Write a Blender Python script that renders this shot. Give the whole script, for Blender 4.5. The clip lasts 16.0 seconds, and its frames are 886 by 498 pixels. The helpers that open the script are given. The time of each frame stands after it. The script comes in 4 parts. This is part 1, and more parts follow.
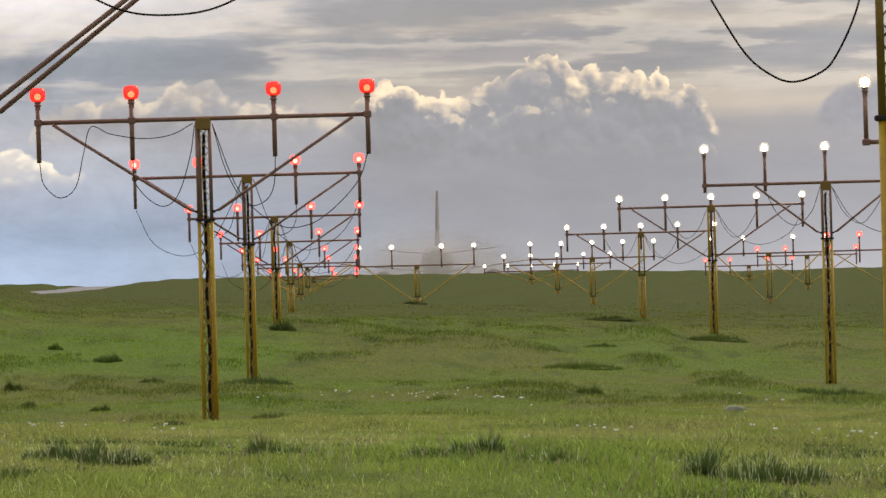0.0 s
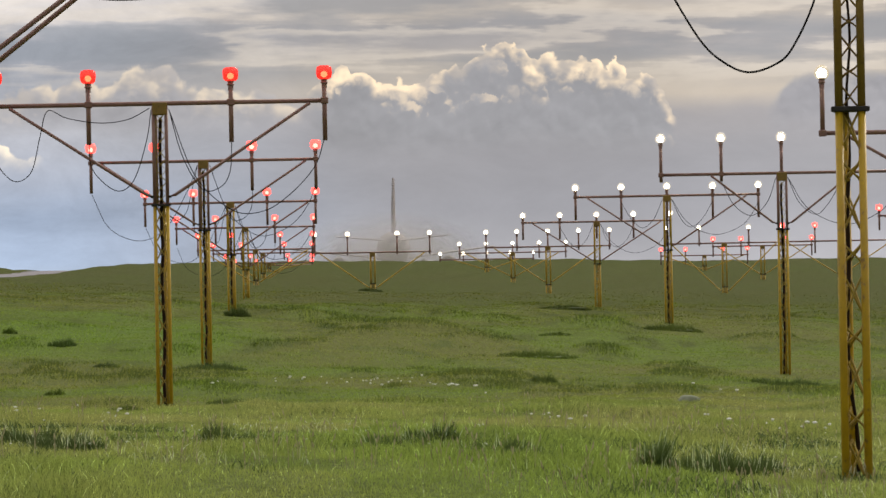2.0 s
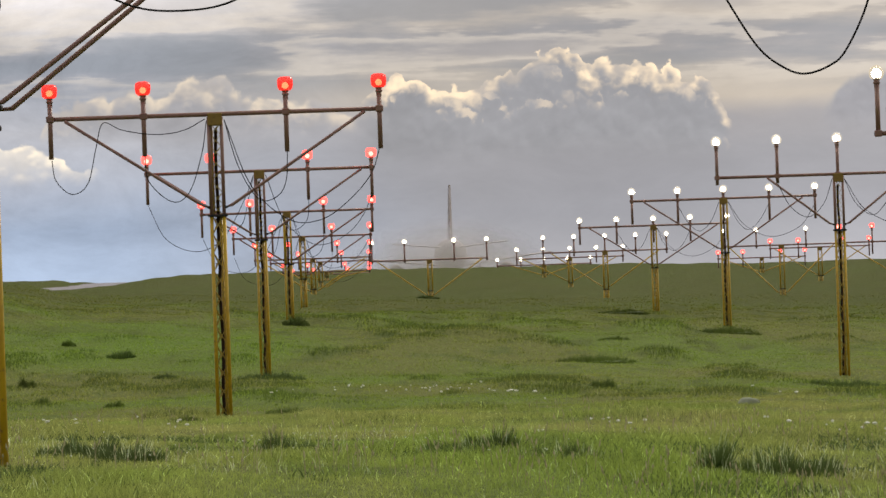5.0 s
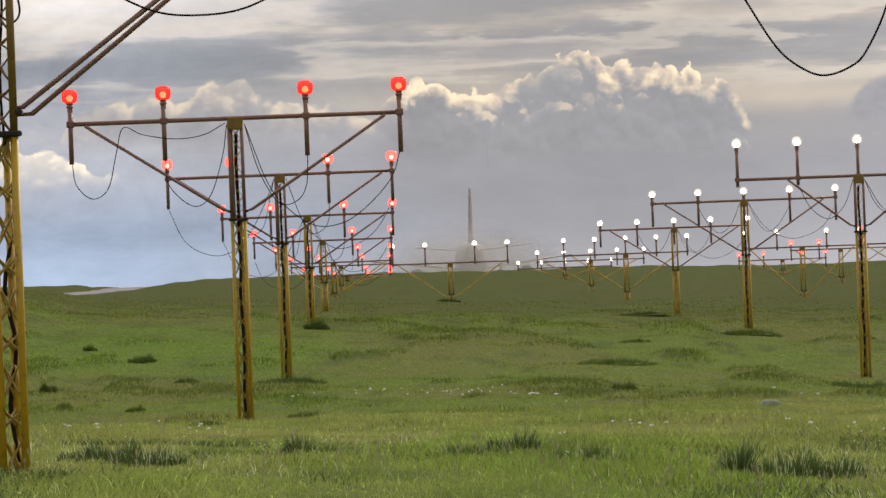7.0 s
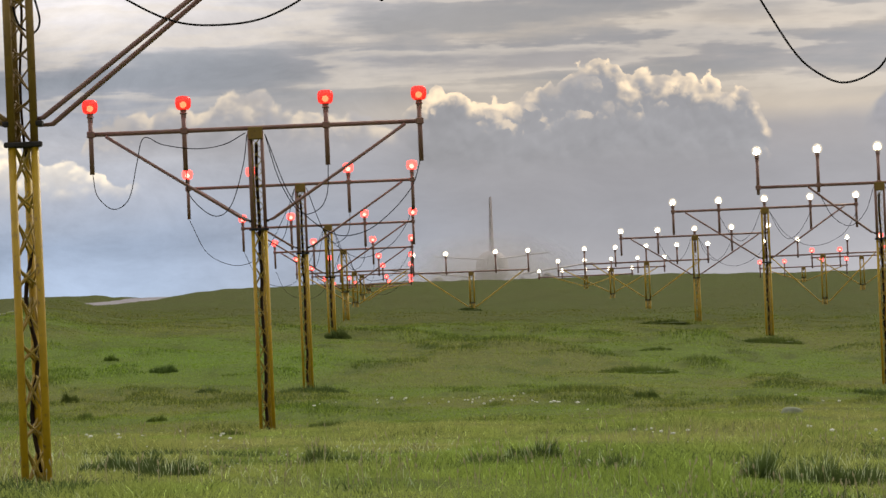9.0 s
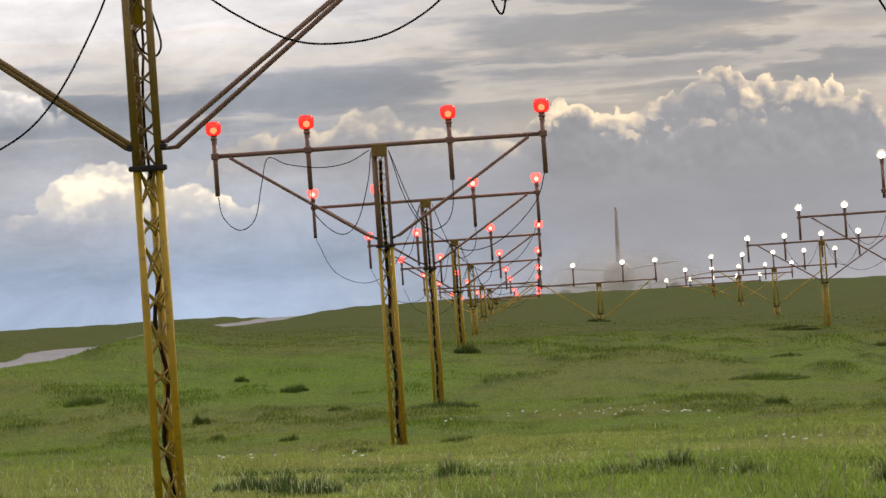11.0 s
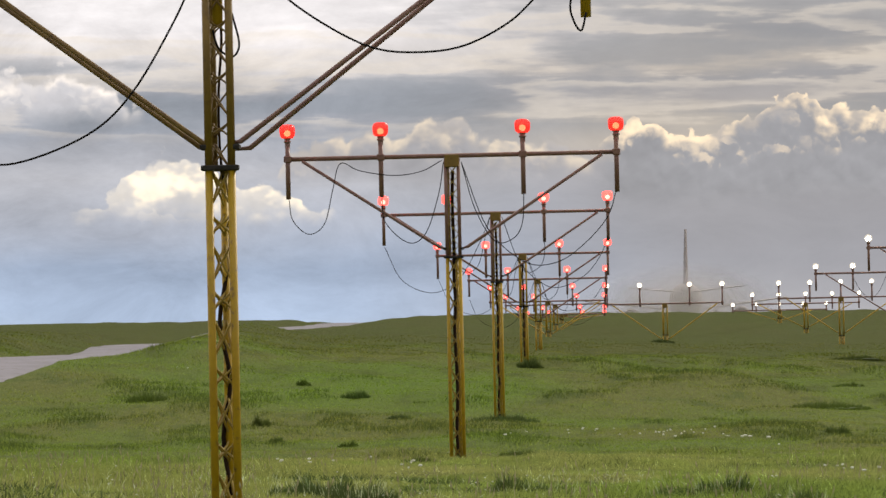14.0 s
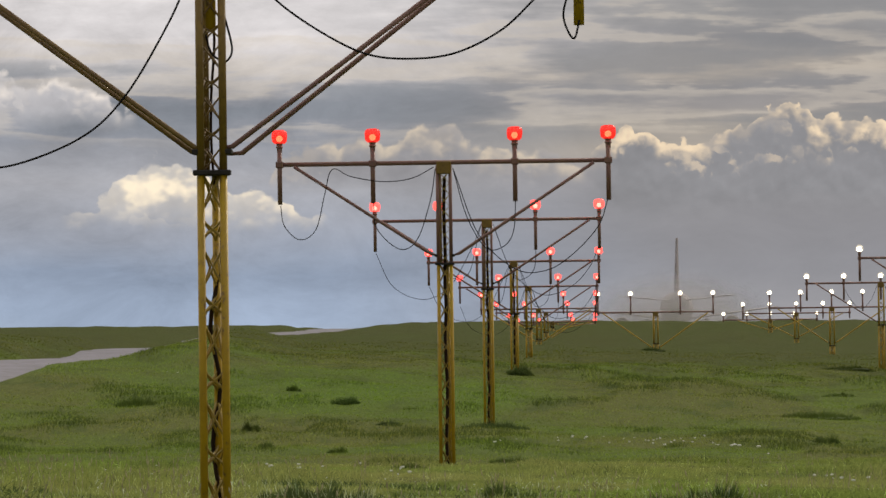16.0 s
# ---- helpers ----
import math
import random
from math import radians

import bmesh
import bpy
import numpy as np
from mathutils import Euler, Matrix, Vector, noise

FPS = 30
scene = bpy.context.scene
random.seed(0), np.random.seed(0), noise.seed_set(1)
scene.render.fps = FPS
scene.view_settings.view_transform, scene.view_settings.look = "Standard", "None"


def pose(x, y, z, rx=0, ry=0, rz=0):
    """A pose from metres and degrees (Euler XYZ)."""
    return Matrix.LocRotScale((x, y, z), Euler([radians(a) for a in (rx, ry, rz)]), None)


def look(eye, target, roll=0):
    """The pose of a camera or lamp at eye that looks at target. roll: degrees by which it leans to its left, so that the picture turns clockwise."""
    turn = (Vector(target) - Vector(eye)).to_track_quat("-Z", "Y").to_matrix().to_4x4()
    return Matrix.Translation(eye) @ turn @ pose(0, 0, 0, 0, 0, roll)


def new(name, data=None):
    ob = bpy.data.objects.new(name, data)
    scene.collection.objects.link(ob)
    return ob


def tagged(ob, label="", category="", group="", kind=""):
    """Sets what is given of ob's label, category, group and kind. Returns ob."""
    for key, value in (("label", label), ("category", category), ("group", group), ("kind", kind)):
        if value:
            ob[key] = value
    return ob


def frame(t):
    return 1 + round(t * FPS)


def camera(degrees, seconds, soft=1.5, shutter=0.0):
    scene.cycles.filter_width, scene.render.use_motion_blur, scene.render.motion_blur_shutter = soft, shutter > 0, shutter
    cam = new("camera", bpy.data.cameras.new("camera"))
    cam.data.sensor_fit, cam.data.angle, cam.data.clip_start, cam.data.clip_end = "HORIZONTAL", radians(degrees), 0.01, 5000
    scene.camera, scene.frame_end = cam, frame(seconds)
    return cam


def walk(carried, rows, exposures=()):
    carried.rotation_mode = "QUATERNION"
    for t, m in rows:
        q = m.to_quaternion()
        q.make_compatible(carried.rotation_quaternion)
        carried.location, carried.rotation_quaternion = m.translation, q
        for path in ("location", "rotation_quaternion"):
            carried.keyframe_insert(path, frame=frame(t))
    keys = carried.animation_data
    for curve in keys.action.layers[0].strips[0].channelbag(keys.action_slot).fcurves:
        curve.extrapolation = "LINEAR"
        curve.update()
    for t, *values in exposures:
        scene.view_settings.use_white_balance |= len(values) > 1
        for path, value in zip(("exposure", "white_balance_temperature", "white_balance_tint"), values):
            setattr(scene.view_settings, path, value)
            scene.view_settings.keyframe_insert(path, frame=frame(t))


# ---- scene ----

# The long lens stands on one spot and turns.
cam = camera(10.24, 16.0, soft=1.5)
EYE = Vector((0.0, 0.0, 1.6))
TURNS = [  # seconds, yaw, pitch, roll
    (0.0, -0.031, 0.655, 1.577), (0.5, -0.223, 0.665, 1.373), (1.0, -0.428, 0.634, 1.257), (1.5, -0.548, 0.572, 1.149),
    (2.0, -0.550, 0.497, 1.082), (2.5, -0.519, 0.441, 1.117), (3.0, -0.480, 0.430, 1.223), (3.5, -0.396, 0.443, 1.306),
    (4.0, -0.246, 0.487, 1.539), (4.5, -0.049, 0.549, 1.778), (7.0, 0.362, 0.637, 2.171), (7.5, 0.370, 0.617, 2.174),
    (8.0, 0.363, 0.586, 2.119), (8.5, 0.424, 0.641, 2.095), (8.7, 0.481, 0.684, 2.199), (10.8, 1.866, 1.000, 3.777),
    (11.0, 2.100, 0.989, 3.959), (11.5, 2.771, 1.013, 4.288), (12.0, 3.441, 1.074, 4.489), (12.5, 3.809, 1.121, 4.218),
    (13.0, 3.658, 1.030, 3.411), (13.5, 3.191, 1.001, 2.285), (14.0, 2.839, 1.161, 1.210), (14.5, 2.897, 1.495, 0.446),
    (15.0, 3.144, 1.742, 0.092), (15.5, 3.176, 1.563, 0.367), (16.0, 2.727, 1.237, 0.730),
]
EXPOSURES = [(0.0, 0.0), (8.7, 0.0), (11.0, -0.04), (12.5, -0.24), (13.0, -0.07), (13.5, -0.02), (14.0, 0.03), (14.5, -0.13), (15.0, -0.36), (15.5, -0.42), (16.0, -0.37)]
walk(cam, [(t, pose(EYE.x, EYE.y, EYE.z, 90 + pitch, roll, yaw)) for t, yaw, pitch, roll in TURNS], EXPOSURES)

# ---- light: an evening sky of broken cloud, and a veiled sun ----
SUN_AZ, SUN_EL = 35.0, 32.0
sun = new("sun", bpy.data.lights.new("sun", "SUN"))
sun.data.energy, sun.data.angle, sun.data.color = 1.9, radians(12), (1.0, 0.9, 0.76)
sun.matrix_world = look((300 * math.sin(radians(SUN_AZ)), 300 * math.cos(radians(SUN_AZ)), 300 * math.tan(radians(SUN_EL))), (0, 0, 0))

world = bpy.data.worlds.new("evening_sky")
scene.world = world
world.use_nodes = True


class Nodes:
    """Short ways to write node trees."""

    def __init__(self, tree):
        self.tree, self.nodes, self.links = tree, tree.nodes, tree.links

    def put(self, socket, value):
        if value is None:
            return
        if isinstance(value, bpy.types.NodeSocket):
            self.links.new(value, socket)
        else:
            socket.default_value = value

    def math(self, op, a, b=None, c=None, clamp=False):
        n = self.nodes.new("ShaderNodeMath")
        n.operation, n.use_clamp = op, clamp
        for s, v in zip(n.inputs, (a, b, c)):
            self.put(s, v)
        return n.outputs[0]

    def step(self, x, lo, hi, out_lo=0.0, out_hi=1.0):
        n = self.nodes.new("ShaderNodeMapRange")
        n.interpolation_type = "SMOOTHSTEP"
        for s, v in zip(n.inputs, (x, lo, hi, out_lo, out_hi)):
            self.put(s, v)
        return n.outputs[0]

    def xyz(self, x, y, z=0.0):
        n = self.nodes.new("ShaderNodeCombineXYZ")
        for s, v in zip(n.inputs, (x, y, z)):
            self.put(s, v)
        return n.outputs[0]

    def split(self, v):
        n = self.nodes.new("ShaderNodeSeparateXYZ")
        self.put(n.inputs[0], v)
        return n.outputs

    def noise(self, vector, scale, detail=4.0, rough=0.55, distortion=0.0):
        n = self.nodes.new("ShaderNodeTexNoise")
        self.put(n.inputs["Vector"], vector)
        n.inputs["Scale"].default_value, n.inputs["Detail"].default_value = scale, detail
        n.inputs["Roughness"].default_value, n.inputs["Distortion"].default_value = rough, distortion
        return n.outputs[0]

    def puffs(self, vector, scale, detail=0.0):
        n = self.nodes.new("ShaderNodeTexVoronoi")
        n.feature, n.voronoi_dimensions = "SMOOTH_F1", "2D"
        self.put(n.inputs["Vector"], vector)
        n.inputs["Scale"].default_value, n.inputs["Smoothness"].default_value = scale, 0.35
        n.inputs["Detail"].default_value = detail
        return n.outputs[0]

    def ramp(self, x, stops):
        n = self.nodes.new("ShaderNodeValToRGB")
        e = n.color_ramp.elements
        while len(e) > 1:
            e.remove(e[-1])
        for i, (p, c) in enumerate(stops):
            k = e[0] if i == 0 else e.new(p)
            k.position, k.color = p, (*c, 1) if isinstance(c, tuple) else (c, c, c, 1)
        self.put(n.inputs[0], x)
        return n.outputs[0]

    def mix(self, f, a, b, kind="MIX"):
        n = self.nodes.new("ShaderNodeMix")
        n.data_type, n.blend_type = "RGBA", kind
        for s, v in zip((n.inputs[0], n.inputs[6], n.inputs[7]), (f, a, b)):
            if isinstance(v, tuple) and len(v) == 3:
                v = (*v, 1)
            self.put(s, v)
        return n.outputs[2]


def build_sky():
    g = Nodes(world.node_tree)
    g.nodes.clear()
    out = g.nodes.new("ShaderNodeOutputWorld")
    back = g.nodes.new("ShaderNodeBackground")
    g.links.new(back.outputs[0], out.inputs[0])
    sky = g.nodes.new("ShaderNodeTexSky")
    sky.sky_type, sky.sun_disc = "NISHITA", False
    sky.sun_elevation, sky.sun_rotation = radians(SUN_EL), radians(SUN_AZ)
    x, y, z = g.split(g.nodes.new("ShaderNodeTexCoord").outputs["Generated"])
    # the cloud layers dip a little to one side
    x, z = g.math("SUBTRACT", x, g.math("MULTIPLY", z, 0.0097)), g.math("ADD", z, g.math("MULTIPLY", x, 0.0097))
    az = g.math("MULTIPLY", g.math("ARCTAN2", x, y), 57.29578)
    el = g.math("MULTIPLY", g.math("ARCSINE", z), 57.29578)
    # wind-drawn wobble of all layers
    wob = g.noise(g.xyz(g.math("MULTIPLY", az, 0.35), g.math("MULTIPLY", el, 1.2)), 1.0, 3.0)
    ew = g.math("ADD", el, g.math("MULTIPLY", g.math("SUBTRACT", wob, 0.5), 0.55))
    h = g.math("DIVIDE", ew, 10.0, clamp=True)
    left = g.ramp(h, [(0.0, (0.50, 0.60, 0.75)), (0.04, (0.42, 0.525, 0.71)), (0.09, (0.365, 0.45, 0.605)), (0.14, (0.44, 0.485, 0.585)), (0.20, (0.50, 0.515, 0.57)),
                      (0.25, (0.35, 0.375, 0.435)), (0.295, (0.35, 0.37, 0.425)), (0.33, (0.68, 0.66, 0.67)), (0.37, (0.94, 0.91, 0.93)), (0.45, (1.04, 1.01, 1.03)), (0.7, (0.9, 0.88, 0.89))])
    right = g.ramp(h, [(0.0, (0.475, 0.475, 0.515)), (0.05, (0.415, 0.42, 0.46)), (0.10, (0.36, 0.366, 0.405)), (0.17, (0.350, 0.350, 0.378)), (0.21, (0.372, 0.362, 0.378)),
                       (0.232, (0.57, 0.51, 0.44)), (0.265, (0.52, 0.48, 0.435)), (0.285, (0.40, 0.385, 0.39)), (0.31, (0.36, 0.355, 0.37)), (0.325, (0.54, 0.49, 0.44)), (0.345, (0.44, 0.42, 0.41)), (0.36, (0.34, 0.34, 0.36)), (0.45, (0.56, 0.55, 0.54)), (0.7, (0.7, 0.69, 0.68))])
    col = g.mix(g.step(az, -4.5, 0.5), left, right)
    # flat layers with ragged lit lower edges in the upper cloud
    lv = g.xyz(g.math("MULTIPLY", az, 0.26), g.math("MULTIPLY", el, 1.9), 3.0)
    layer = g.noise(lv, 1.0, 5.0, 0.52, 0.0)
    rag = g.math("SUBTRACT", g.noise(g.xyz(g.math("MULTIPLY", az, 1.6), g.math("MULTIPLY", el, 4.0), 1.0), 1.0, 4.0, 0.55), 0.5)
    band = g.math("ADD", layer, g.math("MULTIPLY", rag, 0.13))
    upper = g.step(el, 2.25, 2.75)
    clearing = g.math("MULTIPLY", g.step(el, 3.0, 3.7), g.step(az, -4.5, -1.0, 1.0, 0.25))
    dark = g.math("MULTIPLY", g.math("MULTIPLY", upper, g.step(clearing, 0.0, 1.0, 1.0, 0.25)), g.step(band, 0.47, 0.59))
    lit = g.math("MULTIPLY", upper, g.math("MULTIPLY", g.step(band, 0.36, 0.46), g.step(band, 0.46, 0.51, 1.0, 0.0)))
    col = g.mix(g.math("MULTIPLY", dark, 0.72), col, g.mix(g.step(az, -5.0, 0.0), (0.285, 0.32, 0.375), (0.31, 0.32, 0.345)))
    col = g.mix(g.math("MULTIPLY", lit, 0.42), col, (0.80, 0.73, 0.64))
    soft = g.noise(g.xyz(g.math("MULTIPLY", az, 0.55), g.math("MULTIPLY", el, 1.15), 9.0), 1.0, 7.0, 0.68, 0.4)
    depth = g.step(az, -5.0, 1.0, 1.0, 0.34)
    gain = g.math("ADD", 1.0, g.math("MULTIPLY", depth, g.math("SUBTRACT", soft, 0.5)))
    grey = g.xyz(gain, gain, gain)
    col = g.mix(1.0, col, grey, "MULTIPLY")
    # heaped clouds: a top line over the azimuth, billows lit from above, and grey bellies
    v = g.xyz(az, el, 0.0)
    fine = g.math("SUBTRACT", g.noise(v, 6.0, 5.0, 0.55), 0.5)
    wide = g.math("SUBTRACT", g.noise(g.xyz(el, az, 4.0), 2.4, 4.0), 0.5)

    def billows(dx, dy):
        u = g.math("ADD", g.math("ADD", az, dx), g.math("ADD", g.math("MULTIPLY", fine, 0.10), g.math("MULTIPLY", wide, 0.35)))
        w = g.math("ADD", g.math("ADD", el, dy), g.math("ADD", g.math("MULTIPLY", fine, 0.10), g.math("MULTIPLY", wide, 0.2)))
        q = g.xyz(u, w, 0.0)
        big = g.math("MULTIPLY", g.math("SUBTRACT", 0.4, g.puffs(q, 2.5)), 0.75)
        mid = g.math("MULTIPLY", g.math("SUBTRACT", 0.4, g.puffs(q, 6.2)), 0.36)
        return g.math("ADD", g.math("ADD", big, mid), g.math("MULTIPLY", g.math("SUBTRACT", 0.4, g.puffs(q, 15.0)), 0.07))

    billow, above = billows(0.0, 0.0), billows(0.03, 0.085)
    slope = g.math("ADD", g.math("SUBTRACT", billow, above), g.math("MULTIPLY", fine, 0.05))

    soft_s = g.math("SUBTRACT", soft, 0.5)
    # the low light catches some of the heads and misses others
    caught = g.step(g.noise(g.xyz(g.math("MULTIPLY", az, 1.5), g.math("MULTIPLY", el, 2.2), 6.4), 1.0, 3.0, 0.6), 0.42, 0.58, 0.25, 1.0)

    def heap(col, a0, a1, tops, rim, belly, reach, amp, base, edge=0.022, glow=1.0):
        u = g.math("DIVIDE", g.math("SUBTRACT", az, a0), a1 - a0, clamp=True)
        top = g.math("MULTIPLY", g.split(g.ramp(u, [((a - a0) / (a1 - a0), e / 4.0) for a, e in tops]))[0], 4.0)
        s = g.math("SUBTRACT", g.math("ADD", g.math("ADD", top, g.math("MULTIPLY", fine, 0.07)), g.math("MULTIPLY", billow, amp)), el)
        fade = g.math("MULTIPLY", g.step(az, a0 + 0.02, a0 + 0.30), g.step(az, a1 - 0.16, a1 - 0.03, 1.0, 0.0))
        mask = g.math("MULTIPLY", g.step(s, -edge, edge), g.step(g.math("ADD", el, g.math("MULTIPLY", wide, 0.3)), base - 0.22, base + 0.2))
        mask = g.math("MULTIPLY", mask, fade)
        crest = g.step(g.math("ADD", s, g.math("MULTIPLY", wide, 0.35)), 0.0, reach * 0.52, 1.0, 0.0)
        faces = g.math("MULTIPLY", g.step(slope, 0.0, 0.16), g.step(g.math("ADD", s, g.math("MULTIPLY", wide, 2.2)), reach * 0.1, reach * 1.1, 1.0, 0.0))
        lit = g.math("MULTIPLY", g.math("MAXIMUM", crest, g.math("MULTIPLY", faces, 0.45)), glow, clamp=True)
        lit = g.math("MULTIPLY", g.math("MULTIPLY", lit, caught), g.math("ADD", 0.95, g.math("MULTIPLY", fine, 0.8)), clamp=True)
        tone = g.math("ADD", 1.0, g.math("ADD", g.math("MULTIPLY", slope, 0.22), g.math("MULTIPLY", soft_s, 0.35)))
        body = g.mix(1.0, belly, g.xyz(tone, tone, tone), "MULTIPLY")
        return g.mix(mask, col, g.mix(lit, body, rim))

    col = heap(col, -5.2, -1.0, [(-5.2, 0.5), (-4.6, 2.30), (-4.1, 2.40), (-3.6, 2.50), (-3.3, 2.46), (-2.9, 2.60), (-2.6, 2.60), (-2.3, 2.40), (-1.9, 2.28), (-1.6, 2.32), (-1.2, 2.2), (-1.0, 2.1)],
               (0.84, 0.73, 0.59), (0.40, 0.40, 0.43), 0.55, 0.30, 2.02, 0.04, 0.95)
    col = heap(col, -1.1, 3.32, [(-1.1, 2.2), (-0.9, 2.48), (-0.6, 2.56), (-0.2, 2.46), (0.1, 2.50), (0.5, 2.50), (0.8, 2.64), (0.95, 2.84), (1.3, 2.95), (1.45, 2.80), (1.6, 2.64), (1.8, 2.70),
                                (2.1, 2.74), (2.4, 2.58), (2.55, 2.62), (2.9, 2.50), (3.02, 2.42), (3.15, 2.25), (3.24, 2.1), (3.32, 2.0)],
               (1.14, 0.93, 0.67), (0.345, 0.350, 0.378), 0.42, 0.34, 1.72, 0.014, 1.1)
    col = heap(col, 4.2, 6.5, [(4.2, 2.0), (4.4, 2.2), (4.65, 2.44), (5.0, 2.5), (6.0, 2.5), (6.5, 2.2)], (0.42, 0.41, 0.41), (0.345, 0.345, 0.375), 0.2, 0.08, 1.9, 0.05)
    col = heap(col, -7.2, -4.0, [(-7.2, 1.6), (-6.7, 1.85), (-6.4, 2.0), (-6.1, 2.22), (-5.8, 2.18), (-5.5, 2.0), (-5.2, 1.88), (-4.9, 1.86), (-4.6, 1.75), (-4.3, 1.6), (-4.0, 1.5)],
               (1.32, 1.16, 0.90), (0.56, 0.57, 0.61), 1.3, 0.33, 1.62, 0.03, 1.6)
    col = heap(col, -9.2, -6.2, [(-9.2, 2.7), (-8.6, 3.05), (-8.1, 3.2), (-7.6, 3.12), (-7.2, 3.2), (-6.8, 3.05), (-6.2, 2.7)], (1.12, 1.04, 0.97), (0.60, 0.60, 0.64), 0.5, 0.40, 2.75, 0.06, 1.0)
    # overhead the cloud is thinner and brighter, with the clear sky faintly behind it
    high = g.step(el, 6.0, 45.0)
    thin = g.mix(0.25, (1.75, 1.68, 1.6), g.mix(1.0, sky.outputs[0], (0.12, 0.12, 0.12), "MULTIPLY"))
    col = g.mix(high, col, thin)
    # brighter towards the veiled sun, dimmer with the back to it
    facing = g.step(y, -0.7, 0.75, 0.5, 1.0)
    warm = g.step(az, 1.5, 5.0, 1.0, 1.14)
    tint = g.math("MULTIPLY", facing, warm)
    col = g.mix(1.0, col, g.xyz(g.math("MULTIPLY", tint, 1.025), tint, g.math("MULTIPLY", tint, 0.972)), "MULTIPLY")
    g.put(back.inputs[0], col)
    back.inputs[1].default_value = 1.0


build_sky()


# ---- materials ----
def material(name, colors, scale=6.0, rough=0.6, metal=0.0, bump=0.0, bump_scale=60.0, wear=None, coords="Object", transmission=0.0):
    """A painted or natural surface: two colours by noise, an optional third for worn spots, and fine relief."""
    m = bpy.data.materials.new(name)
    m.use_nodes = True
    g = Nodes(m.node_tree)
    bsdf = g.nodes["Principled BSDF"]
    co = g.nodes.new("ShaderNodeNewGeometry").outputs["Position"] if coords == "World" else g.nodes.new("ShaderNodeTexCoord").outputs["Object"]
    a = g.step(g.noise(co, scale, 6.0, 0.65), 0.35, 0.65)
    col = g.mix(a, colors[0], colors[1])
    if wear:
        col = g.mix(g.step(g.noise(co, scale * 4.3, 5.0, 0.7), 0.55, 0.69), col, wear)
    g.put(bsdf.inputs["Base Color"], col)
    g.put(bsdf.inputs["Roughness"], g.step(g.noise(co, scale * 2.2), 0.3, 0.7, rough - 0.1, min(1, rough + 0.12)))
    bsdf.inputs["Metallic"].default_value = metal
    if rough >= 0.85:
        bsdf.inputs["Specular IOR Level"].default_value = 0.12
    if bump:
        b = g.nodes.new("ShaderNodeBump")
        b.inputs["Strength"].default_value, b.inputs["Distance"].default_value = bump, 0.01
        g.put(b.inputs["Height"], g.noise(co, bump_scale, 4.0))
        g.links.new(b.outputs[0], bsdf.inputs["Normal"])
    return m


YELLOW = material("yellow_paint", ((0.49, 0.315, 0.008), (0.38, 0.235, 0.006)), 3.0, 0.5, 0.0, 0.2, 80, (0.17, 0.10, 0.03))
# the same yellow paint, its colour darkened for parts backlit against the sky
BACKLIT_BROWN = material("backlit_weathered_bar_paint", ((0.185, 0.098, 0.088), (0.225, 0.125, 0.10)), 5.0, 0.55, 0.0, 0.2, 80, (0.20, 0.13, 0.04))
OCHRE = material("plate_and_backlit_leg_paint", ((0.23, 0.145, 0.022), (0.18, 0.11, 0.020)), 6.0, 0.55, 0.0, 0.2, 80, (0.12, 0.07, 0.02))
STRUT = material("backlit_weathered_strut_paint", ((0.20, 0.125, 0.028), (0.155, 0.09, 0.03)), 6.0, 0.55, 0.0, 0.2, 80, (0.11, 0.06, 0.04))
DARK = material("dark_steel_clamp", ((0.014, 0.012, 0.012), (0.024, 0.02, 0.018)), 20.0, 0.8, 0.0, 0.1)
ROD = material("galvanised_rod", ((0.33, 0.235, 0.03), (0.26, 0.18, 0.03)), 10.0, 0.5, 0.1, 0.1)
FEEDER = material("dark_feeder_sheath", ((0.030, 0.017, 0.009), (0.020, 0.012, 0.008)), 8.0, 0.9)
RUBBER = material("black_cable_sheath", ((0.012, 0.011, 0.013), (0.018, 0.017, 0.018)), 8.0, 0.85)
ROAD = material("pale_gravel_track", ((0.235, 0.225, 0.25), (0.195, 0.185, 0.205)), 0.8, 0.9, 0.0, 0.5, 8.0, (0.16, 0.145, 0.13), "World")
SKIN = material("aircraft_paint", ((0.43, 0.385, 0.37), (0.39, 0.35, 0.34)), 0.5, 0.95)
TAILSKIN = material("aircraft_tail_paint", ((0.27, 0.23, 0.235), (0.30, 0.25, 0.255)), 0.5, 0.45)
PETAL_AND_GLINT = material("white_petal_and_glint", ((0.75, 0.75, 0.70), (0.6, 0.62, 0.55)), 30.0, 0.7)
STONE = material("pale_stone", ((0.24, 0.26, 0.19), (0.16, 0.18, 0.12)), 5.0, 0.85, 0.0, 0.5, 30)


